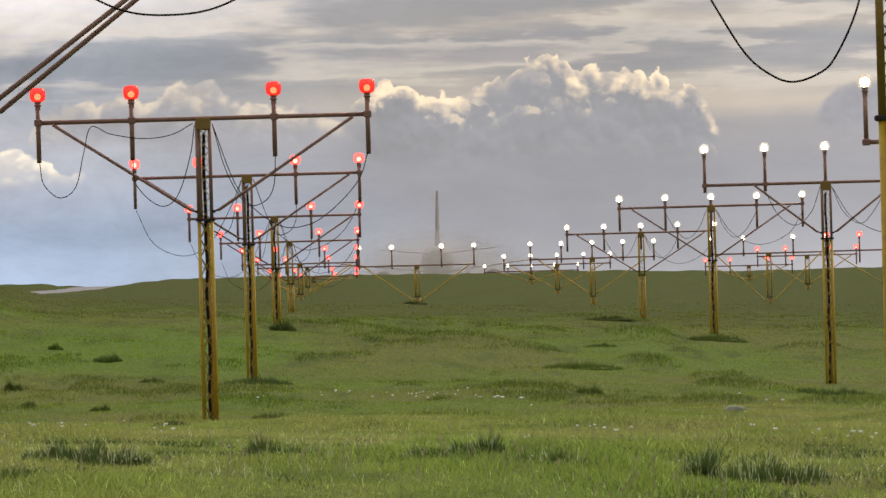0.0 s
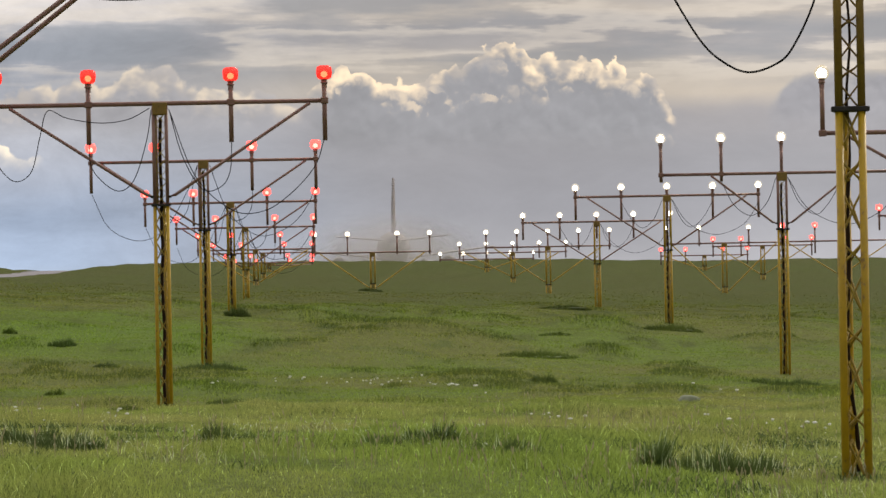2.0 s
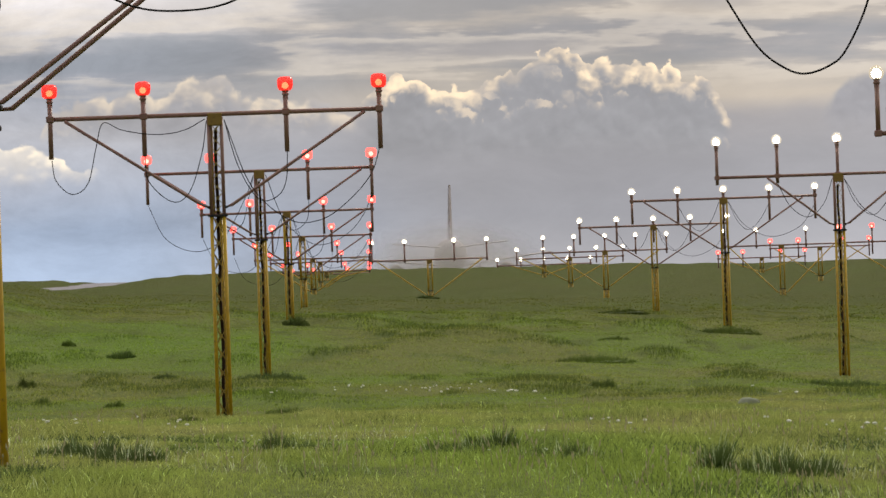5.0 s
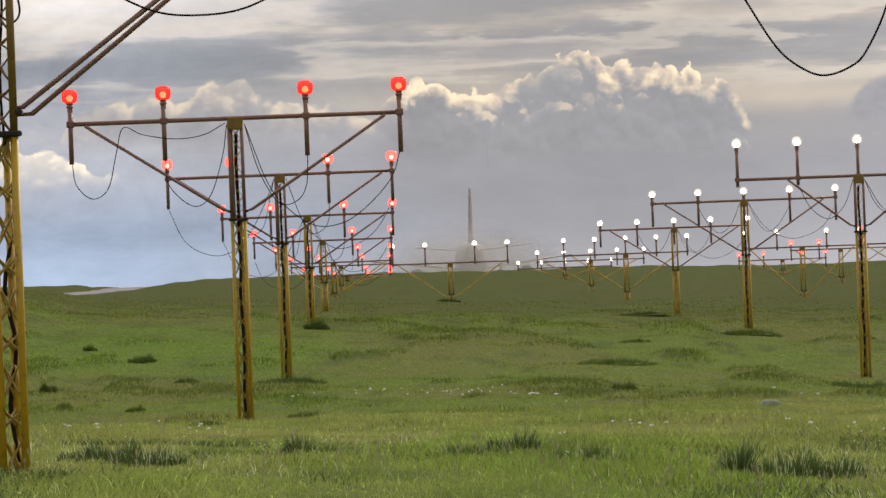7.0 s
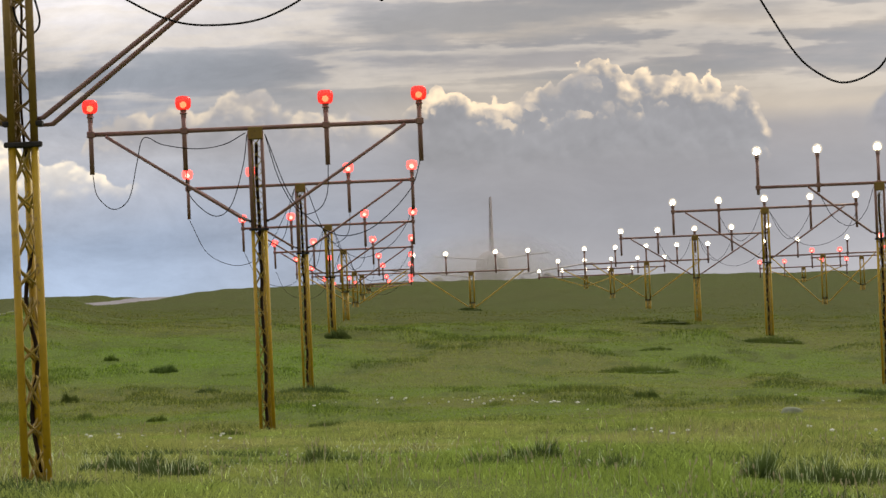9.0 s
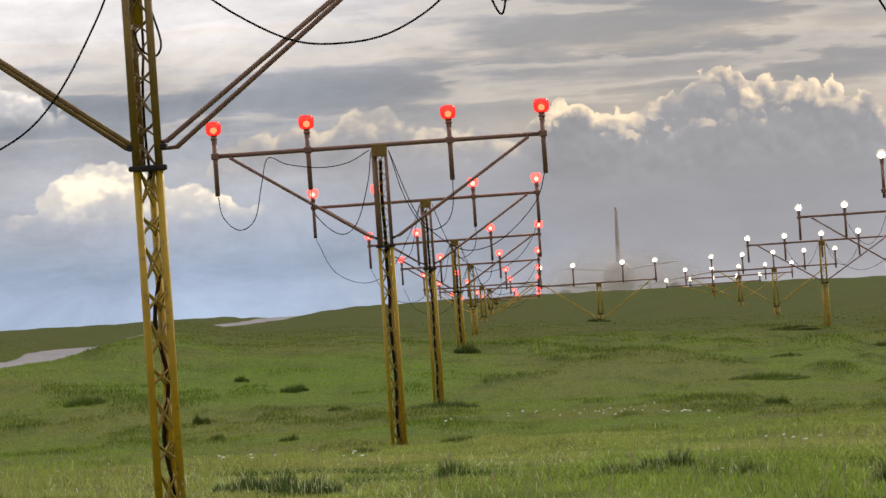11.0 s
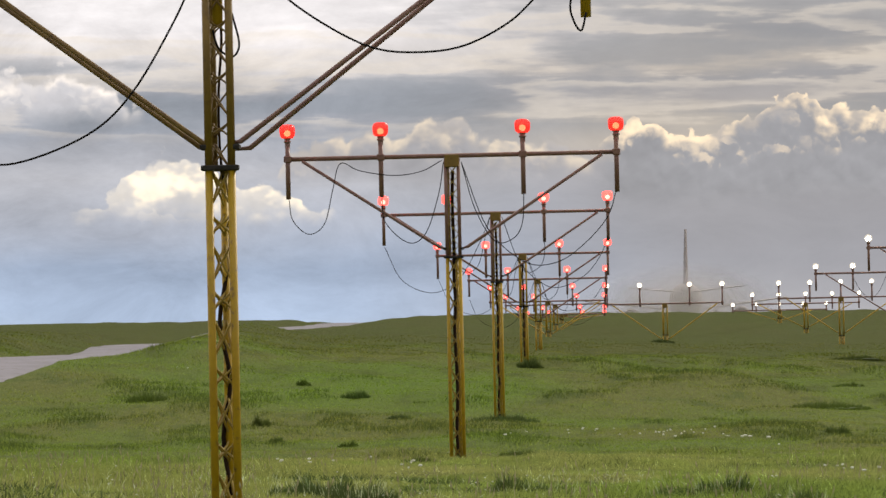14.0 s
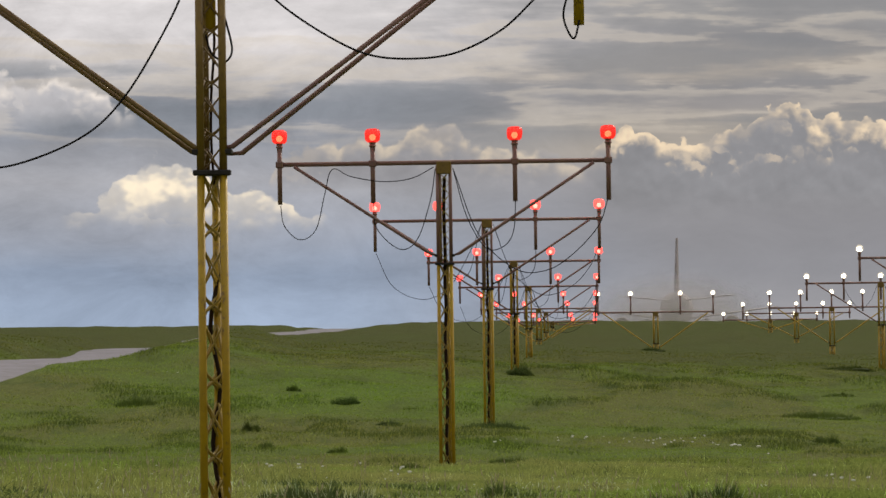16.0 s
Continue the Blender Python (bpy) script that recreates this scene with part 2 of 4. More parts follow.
def lamp_material(name, glow, strength, clear=None):
    m = bpy.data.materials.new(name)
    m.use_nodes = True
    g = Nodes(m.node_tree)
    out = g.nodes["Material Output"]
    g.nodes.remove(g.nodes["Principled BSDF"])
    e = g.nodes.new("ShaderNodeEmission")
    e.inputs[0].default_value, e.inputs[1].default_value = (*glow, 1), strength
    shader = e.outputs[0]
    if clear:
        tr = g.nodes.new("ShaderNodeBsdfTransparent")
        tr.inputs[0].default_value = (*clear, 1)
        gl = g.nodes.new("ShaderNodeBsdfGlossy")
        gl.inputs["Roughness"].default_value = 0.3
        mx, my = g.nodes.new("ShaderNodeMixShader"), g.nodes.new("ShaderNodeMixShader")
        mx.inputs[0].default_value, my.inputs[0].default_value = 0.45, 0.06
        g.links.new(tr.outputs[0], mx.inputs[1])
        g.links.new(shader, mx.inputs[2])
        g.links.new(mx.outputs[0], my.inputs[1])
        g.links.new(gl.outputs[0], my.inputs[2])
        shader = my.outputs[0]
    g.links.new(shader, out.inputs[0])
    return m


RED_GLASS = lamp_material("red_lamp_glass", (1.0, 0.03, 0.02), 2.0, (1.0, 0.30, 0.26))
RED_BULB = lamp_material("red_lamp_core", (1.0, 0.46, 0.22), 6.0)
RED_BEAM = lamp_material("red_beam_core", (1.0, 0.42, 0.36), 14.0)
CLEAR_BEAM_GLASS = lamp_material("bright_lamp_glass", (1.0, 0.90, 0.74), 1.1, (0.9, 0.86, 0.78))
RED_BEAM_GLASS = lamp_material("bright_red_lamp_glass", (1.0, 0.085, 0.07), 6.0, (1.0, 0.30, 0.26))
CLEAR_GLASS = lamp_material("clear_lamp_glass", (1.0, 0.86, 0.64), 0.9, (0.82, 0.78, 0.70))
CLEAR_BULB = lamp_material("clear_lamp_core", (1.0, 0.90, 0.72), 24.0)


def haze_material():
    """Haze as a see-through tint: densest low behind the tail, fading outwards and patchy."""
    m = bpy.data.materials.new("haze_veil_tint")
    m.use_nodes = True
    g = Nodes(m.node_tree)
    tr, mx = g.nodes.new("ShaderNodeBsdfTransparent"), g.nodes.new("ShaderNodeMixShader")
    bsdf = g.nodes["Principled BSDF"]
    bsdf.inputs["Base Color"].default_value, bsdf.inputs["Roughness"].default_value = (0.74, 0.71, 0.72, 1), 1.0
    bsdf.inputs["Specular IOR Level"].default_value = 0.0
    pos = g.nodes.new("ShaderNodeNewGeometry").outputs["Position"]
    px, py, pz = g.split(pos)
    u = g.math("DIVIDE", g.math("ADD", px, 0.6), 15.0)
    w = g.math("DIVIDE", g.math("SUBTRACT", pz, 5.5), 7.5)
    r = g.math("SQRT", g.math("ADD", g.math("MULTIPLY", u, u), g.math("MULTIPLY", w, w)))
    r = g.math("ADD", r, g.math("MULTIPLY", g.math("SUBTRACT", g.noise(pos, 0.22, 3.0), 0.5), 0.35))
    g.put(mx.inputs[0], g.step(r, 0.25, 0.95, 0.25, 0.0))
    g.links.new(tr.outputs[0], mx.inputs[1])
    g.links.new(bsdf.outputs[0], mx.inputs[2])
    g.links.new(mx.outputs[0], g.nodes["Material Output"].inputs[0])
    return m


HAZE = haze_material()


def grass_material(name, dry, fresh, deep, blades, glint=1.3):
    """Grass by place: broad patches of fresh, dry and deep green, mottled at a smaller scale."""
    m = bpy.data.materials.new(name)
    m.use_nodes = True
    g = Nodes(m.node_tree)
    bsdf = g.nodes["Principled BSDF"]
    pos = g.nodes.new("ShaderNodeNewGeometry").outputs["Position"]
    px, py, pz = g.split(pos)
    flat = g.xyz(px, g.math("MULTIPLY", py, 0.3), 0.0)
    broad = g.noise(flat, 0.17, 4.0, 0.55)
    mid = g.noise(flat, 0.8, 5.0, 0.62)
    col = g.mix(g.step(broad, 0.42, 0.58), dry, fresh)
    col = g.mix(g.step(mid, 0.50, 0.66), col, deep)
    # a lush stretch below the rise, and hay-coloured growth nearer by
    u, w = g.math("DIVIDE", g.math("ADD", px, 7.5), 5.5), g.math("DIVIDE", g.math("SUBTRACT", py, 108.0), 15.0)
    spread = g.math("ADD", g.math("ADD", g.math("MULTIPLY", u, u), g.math("MULTIPLY", w, w)), g.math("MULTIPLY", g.math("SUBTRACT", mid, 0.5), 1.6))
    col = g.mix(g.math("MULTIPLY", g.step(spread, 0.35, 1.15, 1.0, 0.0), 0.55), col, tuple(c * k for c, k in zip(fresh, (0.92, 1.10, 0.75))))
    # the dry tone, cut to about half, over the upper slope
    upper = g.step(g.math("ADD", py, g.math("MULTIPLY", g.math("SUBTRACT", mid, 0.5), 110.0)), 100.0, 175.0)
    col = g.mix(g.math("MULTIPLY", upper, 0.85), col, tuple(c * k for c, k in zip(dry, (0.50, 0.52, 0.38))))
    hay = g.math("MULTIPLY", g.step(py, 36.0, 46.0), g.step(py, 58.0, 78.0, 1.0, 0.0))
    hay = g.math("MULTIPLY", hay, g.step(g.noise(flat, 0.6, 4.0), 0.36, 0.62))
    col = g.mix(g.math("MULTIPLY", hay, 0.4), col, tuple(c * k for c, k in zip(dry, (1.12, 1.0, 1.35))))
    col = g.mix(g.math("MULTIPLY", g.step(g.noise(flat, 0.33, 3.0), 0.52, 0.70), 0.2), col, (0.064, 0.066, 0.016))
    small = g.noise(pos, 9.0, 3.0, 0.6)
    gain = g.step(small, 0.25, 0.75, 0.72, 1.28)
    col = g.mix(1.0, col, g.xyz(gain, gain, gain), "MULTIPLY")
    if blades:
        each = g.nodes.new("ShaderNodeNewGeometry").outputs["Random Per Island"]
        # the top two percent of blades get a glint painted into their colour
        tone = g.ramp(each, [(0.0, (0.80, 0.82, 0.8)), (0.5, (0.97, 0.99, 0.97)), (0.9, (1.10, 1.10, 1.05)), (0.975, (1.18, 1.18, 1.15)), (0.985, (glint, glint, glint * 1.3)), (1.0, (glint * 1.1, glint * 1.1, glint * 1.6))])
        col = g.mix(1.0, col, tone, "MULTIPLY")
    g.put(bsdf.inputs["Base Color"], col)
    bsdf.inputs["Roughness"].default_value = 0.55 if blades else 0.9
    bsdf.inputs["Specular IOR Level"].default_value = 0.18 if blades else 0.05
    if blades:
        tl, mx = g.nodes.new("ShaderNodeBsdfTranslucent"), g.nodes.new("ShaderNodeMixShader")
        g.put(tl.inputs[0], col)
        mx.inputs[0].default_value = 0.4
        g.links.new(bsdf.outputs[0], mx.inputs[1])
        g.links.new(tl.outputs[0], mx.inputs[2])
        g.links.new(mx.outputs[0], g.nodes["Material Output"].inputs[0])
    else:
        b = g.nodes.new("ShaderNodeBump")
        b.inputs["Strength"].default_value, b.inputs["Distance"].default_value = 0.8, 0.12
        g.put(b.inputs["Height"], g.noise(pos, 5.0, 5.0, 0.7))
        g.links.new(b.outputs[0], bsdf.inputs["Normal"])
    return m


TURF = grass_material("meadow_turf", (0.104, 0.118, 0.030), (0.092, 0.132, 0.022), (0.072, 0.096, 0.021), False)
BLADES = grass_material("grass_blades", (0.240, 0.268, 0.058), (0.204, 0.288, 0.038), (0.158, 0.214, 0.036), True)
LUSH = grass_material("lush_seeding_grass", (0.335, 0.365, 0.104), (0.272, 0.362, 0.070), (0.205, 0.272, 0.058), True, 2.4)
WEED = grass_material("dark_weed_leaf", (0.082, 0.116, 0.036), (0.086, 0.126, 0.034), (0.060, 0.092, 0.028), True, 2.2)
RANK = grass_material("rank_grass_leaf", (0.100, 0.130, 0.031), (0.098, 0.142, 0.028), (0.070, 0.104, 0.024), True)
# this pale colour stands for the glints on near grass tips
PALE = grass_material("glint_bright_grass", (0.56, 0.60, 0.36), (0.50, 0.58, 0.32), (0.40, 0.48, 0.26), True, 1.4)
STALK = material("ripe_seed_stalk", ((0.42, 0.38, 0.22), (0.22, 0.20, 0.10)), 20.0, 0.8)
# dark green core under the leaves of the near weed clumps
MOUND = material("dark_green_mound", ((0.034, 0.052, 0.016), (0.046, 0.066, 0.022)), 8.0, 0.95)

# ---- ground ----
PROFILE_Y = np.array([-5000, -60, 0, 14, 29, 46, 64, 80, 94, 110, 124, 154, 184, 214, 244, 290, 340, 420, 700, 1200, 5000.0])
PROFILE_Z = np.array([-1.0, -0.2, 0.0, 0.3, 0.58, 0.42, 0.15, 0.06, 0.13, 0.62, 0.98, 1.22, 1.66, 2.10, 2.62, 3.46, 3.3, 2.8, 3.3, 2.0, 0.0])


def smooth_profile(y):
    """The fall of the land along the row of lights, with rounded breaks."""
    total = np.zeros_like(y)
    for k, w in zip(np.linspace(-7, 7, 9), np.hanning(11)[1:-1]):
        total = total + w * np.interp(y + k, PROFILE_Y, PROFILE_Z)
    return total / np.hanning(11)[1:-1].sum()


def track_line(y):
    return np.interp(y, [93, 101, 102.8, 104, 105.5, 108, 111.5, 117, 126, 140, 165, 200, 233, 265, 290, 330, 420, 900], [-46, -26, -20, -17.6, -16.6, -16.0, -15.9, -16.0, -16.3, -17.0, -18.5, -20.3, -21.0, -21.0, -20.5, -19.6, -19, -18])


def road_x(y):
    """The middle of the track, with its bends rounded."""
    return sum(track_line(y + k) for k in (-2.0, -1.0, 0.0, 1.0, 2.0)) / 5


def ease(v, a, b):
    u = np.clip((v - a) / (b - a), 0, 1)
    return u * u * (3 - 2 * u)


def value_noise(x, y, seed):
    """Smooth random heights from 0 to 1 on a unit lattice."""
    table = np.random.default_rng(seed).random((64, 64))
    i, j = np.floor(x).astype(int), np.floor(y).astype(int)
    u, w = x - i, y - j
    u, w = u * u * (3 - 2 * u), w * w * (3 - 2 * w)
    i0, i1, j0, j1 = i % 64, (i + 1) % 64, j % 64, (j + 1) % 64
    return (table[i0, j0] * (1 - u) + table[i1, j0] * u) * (1 - w) + (table[i0, j1] * (1 - u) + table[i1, j1] * u) * w


def tussock(x, y):
    """Where the grass grows in tufts: above 0 inside them."""
    big = value_noise(0.62 * x + 0.05 * y, 0.20 * y, 11)
    small = value_noise(1.7 * x - 0.1 * y, 0.60 * y, 12)
    return (0.62 * big + 0.38 * small - 0.60) * 5.0


def open_land(x, y):
    x, y = np.asarray(x, float), np.asarray(y, float)
    z = smooth_profile(y) - 0.0097 * np.clip(x, -40, 40)
    side = np.clip(x, -26, 20)
    z = z - 0.036 * (side - 1.0) * ease(y, 72, 112) * (1 - ease(y, 160, 205))
    z = z - 0.010 * np.clip(x - 2, -20, 16) * ease(y, 160, 190) * (1 - ease(y, 215, 260))
    z = z + (0.035 - 0.036 * np.clip(x, -6, 6)) * np.exp(-((y - 30) / 14.0) ** 2)
    near = np.clip((y - 5) / 20, 0, 1) * np.clip((420 - y) / 120, 0, 1)
    lumps = 0.055 * np.sin(0.9 * x + 0.31 * y) * np.sin(0.47 * y - 0.6 * x + 1.3) + 0.05 * np.sin(0.37 * x - 0.23 * y + 2.0) + 0.03 * np.sin(2.3 * x + 0.9 * y) * np.sin(1.4 * y - 0.8 * x)
    lumps = lumps + 0.10 * np.clip(tussock(x, y), 0, 1) * np.clip((y - 20) / 40, 0.35, 1) * (1 - ease(y, 150, 185)) * (1 - np.exp(-((x - road_x(y)) / 7.0) ** 2))
    # the verges of the track are smoother
    worn = 1 - 0.45 * np.exp(-((x - road_x(y)) / road_grow(y) / 5.0) ** 2) * ease(y, 84, 92) * (1 - ease(y, 150, 180))
    z = z + lumps * worn * near * np.clip(y / 120, 0.5, 1.0)
    # the far field falls away on both sides
    z = z - (0.22 * ease(-x, 18, 28) + 0.10 * ease(x, 8, 16)) * ease(y, 205, 260)
    # the cutting where the track tops the rise, and a low bank beside it
    z = z - 0.40 * np.exp(-((x - road_x(y) - 0.6) / 3.0) ** 2) * np.clip((y - 215) / 50, 0, 1) * np.clip((400 - y) / 60, 0, 1)
    z = z - 0.40 * np.exp(-((x - road_x(y)) / 2.2) ** 2) * ease(y, 108, 150) * (1 - ease(y, 205, 235))
    z = z + 0.40 * np.exp(-((x - road_x(y) - 3.8) / 1.6) ** 2) * ease(y, 112, 126) * (1 - ease(y, 165, 190))
    z = z - 0.11 * np.exp(-((x - 7.4) / 4.0) ** 2 - ((y - 94) / 12.0) ** 2)
    return z


def road_grow(y):
    return np.hypot(1.0, (road_x(y + 1) - road_x(y - 1)) / 2)


def land(x, y):
    """The open land, levelled across the bed of the track."""
    x, y = np.asarray(x, float), np.asarray(y, float)
    off = np.abs(x - road_x(y)) / road_grow(y)
    bed = (1 - ease(off, 1.5, 3.0)) * ease(y, 104, 112) * (1 - ease(y, 320, 340))
    return open_land(x, y) * (1 - bed) + open_land(road_x(y), y) * bed


def mesh_object(name, verts, faces, mat, parent=None, smooth=False):
    me = bpy.data.meshes.new(name)
    me.from_pydata([tuple(v) for v in verts], [], [tuple(int(i) for i in f) for f in faces])
    me.materials.append(mat)
    if smooth:
        me.polygons.foreach_set("use_smooth", [True] * len(me.polygons))
    ob = new(name, me)
    ob.parent = parent
    return ob


def axis_steps(inner, step, outer):
    """Even steps to +-inner, then ever wider ones to +-outer."""
    far = inner * (outer / inner) ** (np.arange(1, 15) / 14.0)
    mid = np.arange(-inner, inner + step / 2, step)
    return np.concatenate([-far[::-1], mid, far])


def build_ground():
    xs = axis_steps(36.0, 0.4, 4500.0)
    ys = np.concatenate([-np.geomspace(4500, 20, 14), np.arange(-10, 24, 2.0), np.arange(24, 130, 0.4), np.arange(130, 215, 0.55), np.arange(215, 340, 0.9), np.geomspace(340, 4500, 24)])
    gx, gy = np.meshgrid(xs, ys)
    gz = land(gx, gy)
    nx, ny = len(xs), len(ys)
    verts = np.stack([gx, gy, gz], -1).reshape(-1, 3)
    i = (np.arange(ny - 1)[:, None] * nx + np.arange(nx - 1)[None, :]).ravel()
    faces = np.stack([i, i + 1, i + nx + 1, i + nx], 1)
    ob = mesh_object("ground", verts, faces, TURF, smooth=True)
    tagged(ob, "rolling green meadow rising to a low crest", "ground", kind="structure")


def build_road():
    ys = np.concatenate([np.arange(94, 125, 0.25), np.arange(125, 330, 1.0)])
    offsets = (-1.75, -1.4, -0.8, 0.0, 0.8, 1.4, 1.75)
    lifts = (-0.12, 0.02, 0.035, 0.04, 0.035, 0.02, -0.12)
    mid, grow = road_x(ys), road_grow(ys)
    rows = []
    for j, (o, lift) in enumerate(zip(offsets, lifts)):
        wob = 0.05 * np.sin(0.35 * ys + j // 4) + 0.03 * np.sin(1.3 * ys + j // 4) if j in (0, 1, 5, 6) else 0
        # the bend is worn wide on its outer side
        swell = 1 + (0.5 * np.exp(-((ys - 103.0) / 3.5) ** 2) if o > 0 else 0.35 * np.exp(-((ys - 124) / 12.0) ** 2))
        px = mid + o * grow * swell + wob
        rows.append(np.stack([px, ys, land(px, ys) + lift], 1))
    n = len(offsets)
    verts = np.stack(rows, 1).reshape(-1, 3)
    faces = [((k - 1) * n + j, (k - 1) * n + j + 1, k * n + j + 1, k * n + j) for k in range(1, len(ys)) for j in range(n - 1)]
    ob = mesh_object("road", verts, faces, ROAD, smooth=True)
    tagged(ob, "pale gravel track winding over the grassy rise", "road", kind="structure")


build_ground()
build_road()

# ---- approach light masts ----
def part(name, verts, faces, mat, parent, label="", smooth=True):
    ob = mesh_object(name, verts, faces, mat, parent, smooth)
    return tagged(ob, label) if label else ob


def tube(points, r, seg=8, caps=True):
    """Vertices and faces of a round bar along points."""
    pts = [Vector(p) for p in points]
    verts, faces = [], []
    ref = Vector((0, 1, 0))
    for i, p in enumerate(pts):
        d = (pts[min(i + 1, len(pts) - 1)] - pts[max(i - 1, 0)]).normalized()
        u = d.cross(ref)
        if u.length < 1e-3:
            u = d.cross(Vector((1, 0, 0)))
        u.normalize()
        w = d.cross(u)
        rr = r[i] if isinstance(r, (list, tuple)) else r
        for k in range(seg):
            a = 2 * math.pi * k / seg
            verts.append(p + rr * (math.cos(a) * u + math.sin(a) * w))
        if i:
            for k in range(seg):
                a, b = (i - 1) * seg + k, (i - 1) * seg + (k + 1) % seg
                faces.append((a, b, b + seg, a + seg))
    if caps:
        faces.append(tuple(range(seg))[::-1])
        faces.append(tuple((len(pts) - 1) * seg + k for k in range(seg)))
    return verts, faces


def joined(pieces):
    verts, faces = [], []
    for v, f in pieces:
        n = len(verts)
        verts += v
        faces += [tuple(i + n for i in q) for q in f]
    return verts, faces


def box(x0, x1, y0, y1, z0, z1, bevel=0.008):
    bm = bmesh.new()
    bmesh.ops.create_cube(bm, size=1.0, matrix=Matrix.LocRotScale(((x0 + x1) / 2, (y0 + y1) / 2, (z0 + z1) / 2), None, (x1 - x0, y1 - y0, z1 - z0)))
    if bevel:
        bmesh.ops.bevel(bm, geom=bm.edges[:], offset=bevel, segments=1, affect="EDGES")
    bm.verts.index_update()
    res = [v.co.copy() for v in bm.verts], [tuple(v.index for v in f.verts) for f in bm.faces]
    bm.free()
    return res


def spline(points, n=8):
    """A smooth line through points."""
    p = [Vector(q) for q in points]
    p = [2 * p[0] - p[1]] + p + [2 * p[-1] - p[-2]]
    res = []
    for i in range(1, len(p) - 2):
        for k in range(n):
            t = k / n
            res.append(0.5 * (2 * p[i] + (p[i + 1] - p[i - 1]) * t + (2 * p[i - 1] - 5 * p[i] + 4 * p[i + 1] - p[i + 2]) * t * t + (3 * p[i] - p[i - 1] - 3 * p[i + 1] + p[i + 2]) * t ** 3))
    return res + [p[-2]]


def lathe(profile, seg=16):
    verts, faces = [], []
    for i, (r, z) in enumerate(profile):
        for k in range(seg):
            a = 2 * math.pi * k / seg
            verts.append(Vector((r * math.cos(a), r * math.sin(a), z)))
        if i:
            for k in range(seg):
                a, b = (i - 1) * seg + k, (i - 1) * seg + (k + 1) % seg
                faces.append((a, b, b + seg, a + seg))
    faces.append(tuple(range(seg))[::-1])
    faces.append(tuple((len(profile) - 1) * seg + k for k in range(seg)))
    return verts, faces


def shared_mesh(name, geometry, mat):
    me = bpy.data.meshes.new(name)
    me.from_pydata([tuple(v) for v in geometry[0]], [], geometry[1])
    me.materials.append(mat)
    me.polygons.foreach_set("use_smooth", [True] * len(me.polygons))
    return me


GLOBE = lathe([(0.030, -0.080), (0.068, -0.076), (0.093, -0.050), (0.102, 0.0), (0.102, 0.048), (0.090, 0.086), (0.055, 0.102), (0.012, 0.105)], 18)
CORE = lathe([(0.010, -0.052), (0.030, -0.044), (0.043, -0.020), (0.041, 0.004), (0.027, 0.022), (0.007, 0.030)], 12)
SOCKET = lathe([(0.030, -0.20), (0.034, -0.19), (0.034, -0.14), (0.046, -0.13), (0.046, -0.115), (0.038, -0.11), (0.040, -0.085), (0.052, -0.075), (0.052, -0.066), (0.02, -0.06)], 12)
BIG_CORE = lathe([(0.016, -0.068), (0.046, -0.058), (0.065, -0.022), (0.063, 0.014), (0.042, 0.046), (0.010, 0.060)], 12)
ROUND_GLOBE = lathe([(0.030, -0.082), (0.066, -0.074), (0.091, -0.045), (0.100, -0.005), (0.093, 0.035), (0.070, 0.072), (0.040, 0.096), (0.010, 0.106)], 18)
MESHES = {
    "red": (shared_mesh("red_globe", GLOBE, RED_GLASS), shared_mesh("red_core", CORE, RED_BULB)),
    "red_beam": (shared_mesh("red_globe", GLOBE, RED_BEAM_GLASS), shared_mesh("red_core", CORE, RED_BEAM)),
    "white_beam": (shared_mesh("clear_globe", ROUND_GLOBE, CLEAR_BEAM_GLASS), shared_mesh("clear_core", BIG_CORE, CLEAR_BULB)),
    "white": (shared_mesh("clear_globe", ROUND_GLOBE, CLEAR_GLASS), shared_mesh("clear_core", BIG_CORE, CLEAR_BULB)),
}
SOCKET_MESH = shared_mesh("lamp_socket", SOCKET, BACKLIT_BROWN)


def add_lamp(mast, x, z, colour):
    """One lamp on its post: glass globe, glowing core and socket."""
    globe = new("lamp_globe", MESHES[colour][0])
    globe.parent, globe.location = mast, (x, 0, z)
    tagged(globe, "lit red glass lamp globe" if colour.startswith("red") else "lit clear glass lamp globe")
    globe.visible_shadow = False
    for name, me in (("lamp_core", MESHES[colour][1]), ("lamp_socket", SOCKET_MESH)):
        ob = new(name, me)
        ob.parent = globe


def lattice(z0, z1, feet, pitch, r, seg=5, crossed=False, smooth=1):
    """Bent rods that swing to and fro between three upright tubes."""
    pieces = []
    n = max(2, round((z1 - z0) / pitch))
    for a, b in ((0, 1), (1, 2), (2, 0)) + (((1, 0), (0, 2)) if crossed else ()):
        pts = []
        for i in range(n * smooth + 1):
            f = 0.5 - 0.5 * math.cos(math.pi * i / smooth)
            f = f + (0.12 * math.sin(2 * math.pi * i / smooth) if smooth > 1 else 0.0)
            x, y = feet[a][0] + (feet[b][0] - feet[a][0]) * f, feet[a][1] + (feet[b][1] - feet[a][1]) * f
            pts.append((x * 0.86, y * 0.86, z0 + (z1 - z0) * i / (n * smooth)))
        pieces.append(tube(pts, r, seg))
    return joined(pieces)


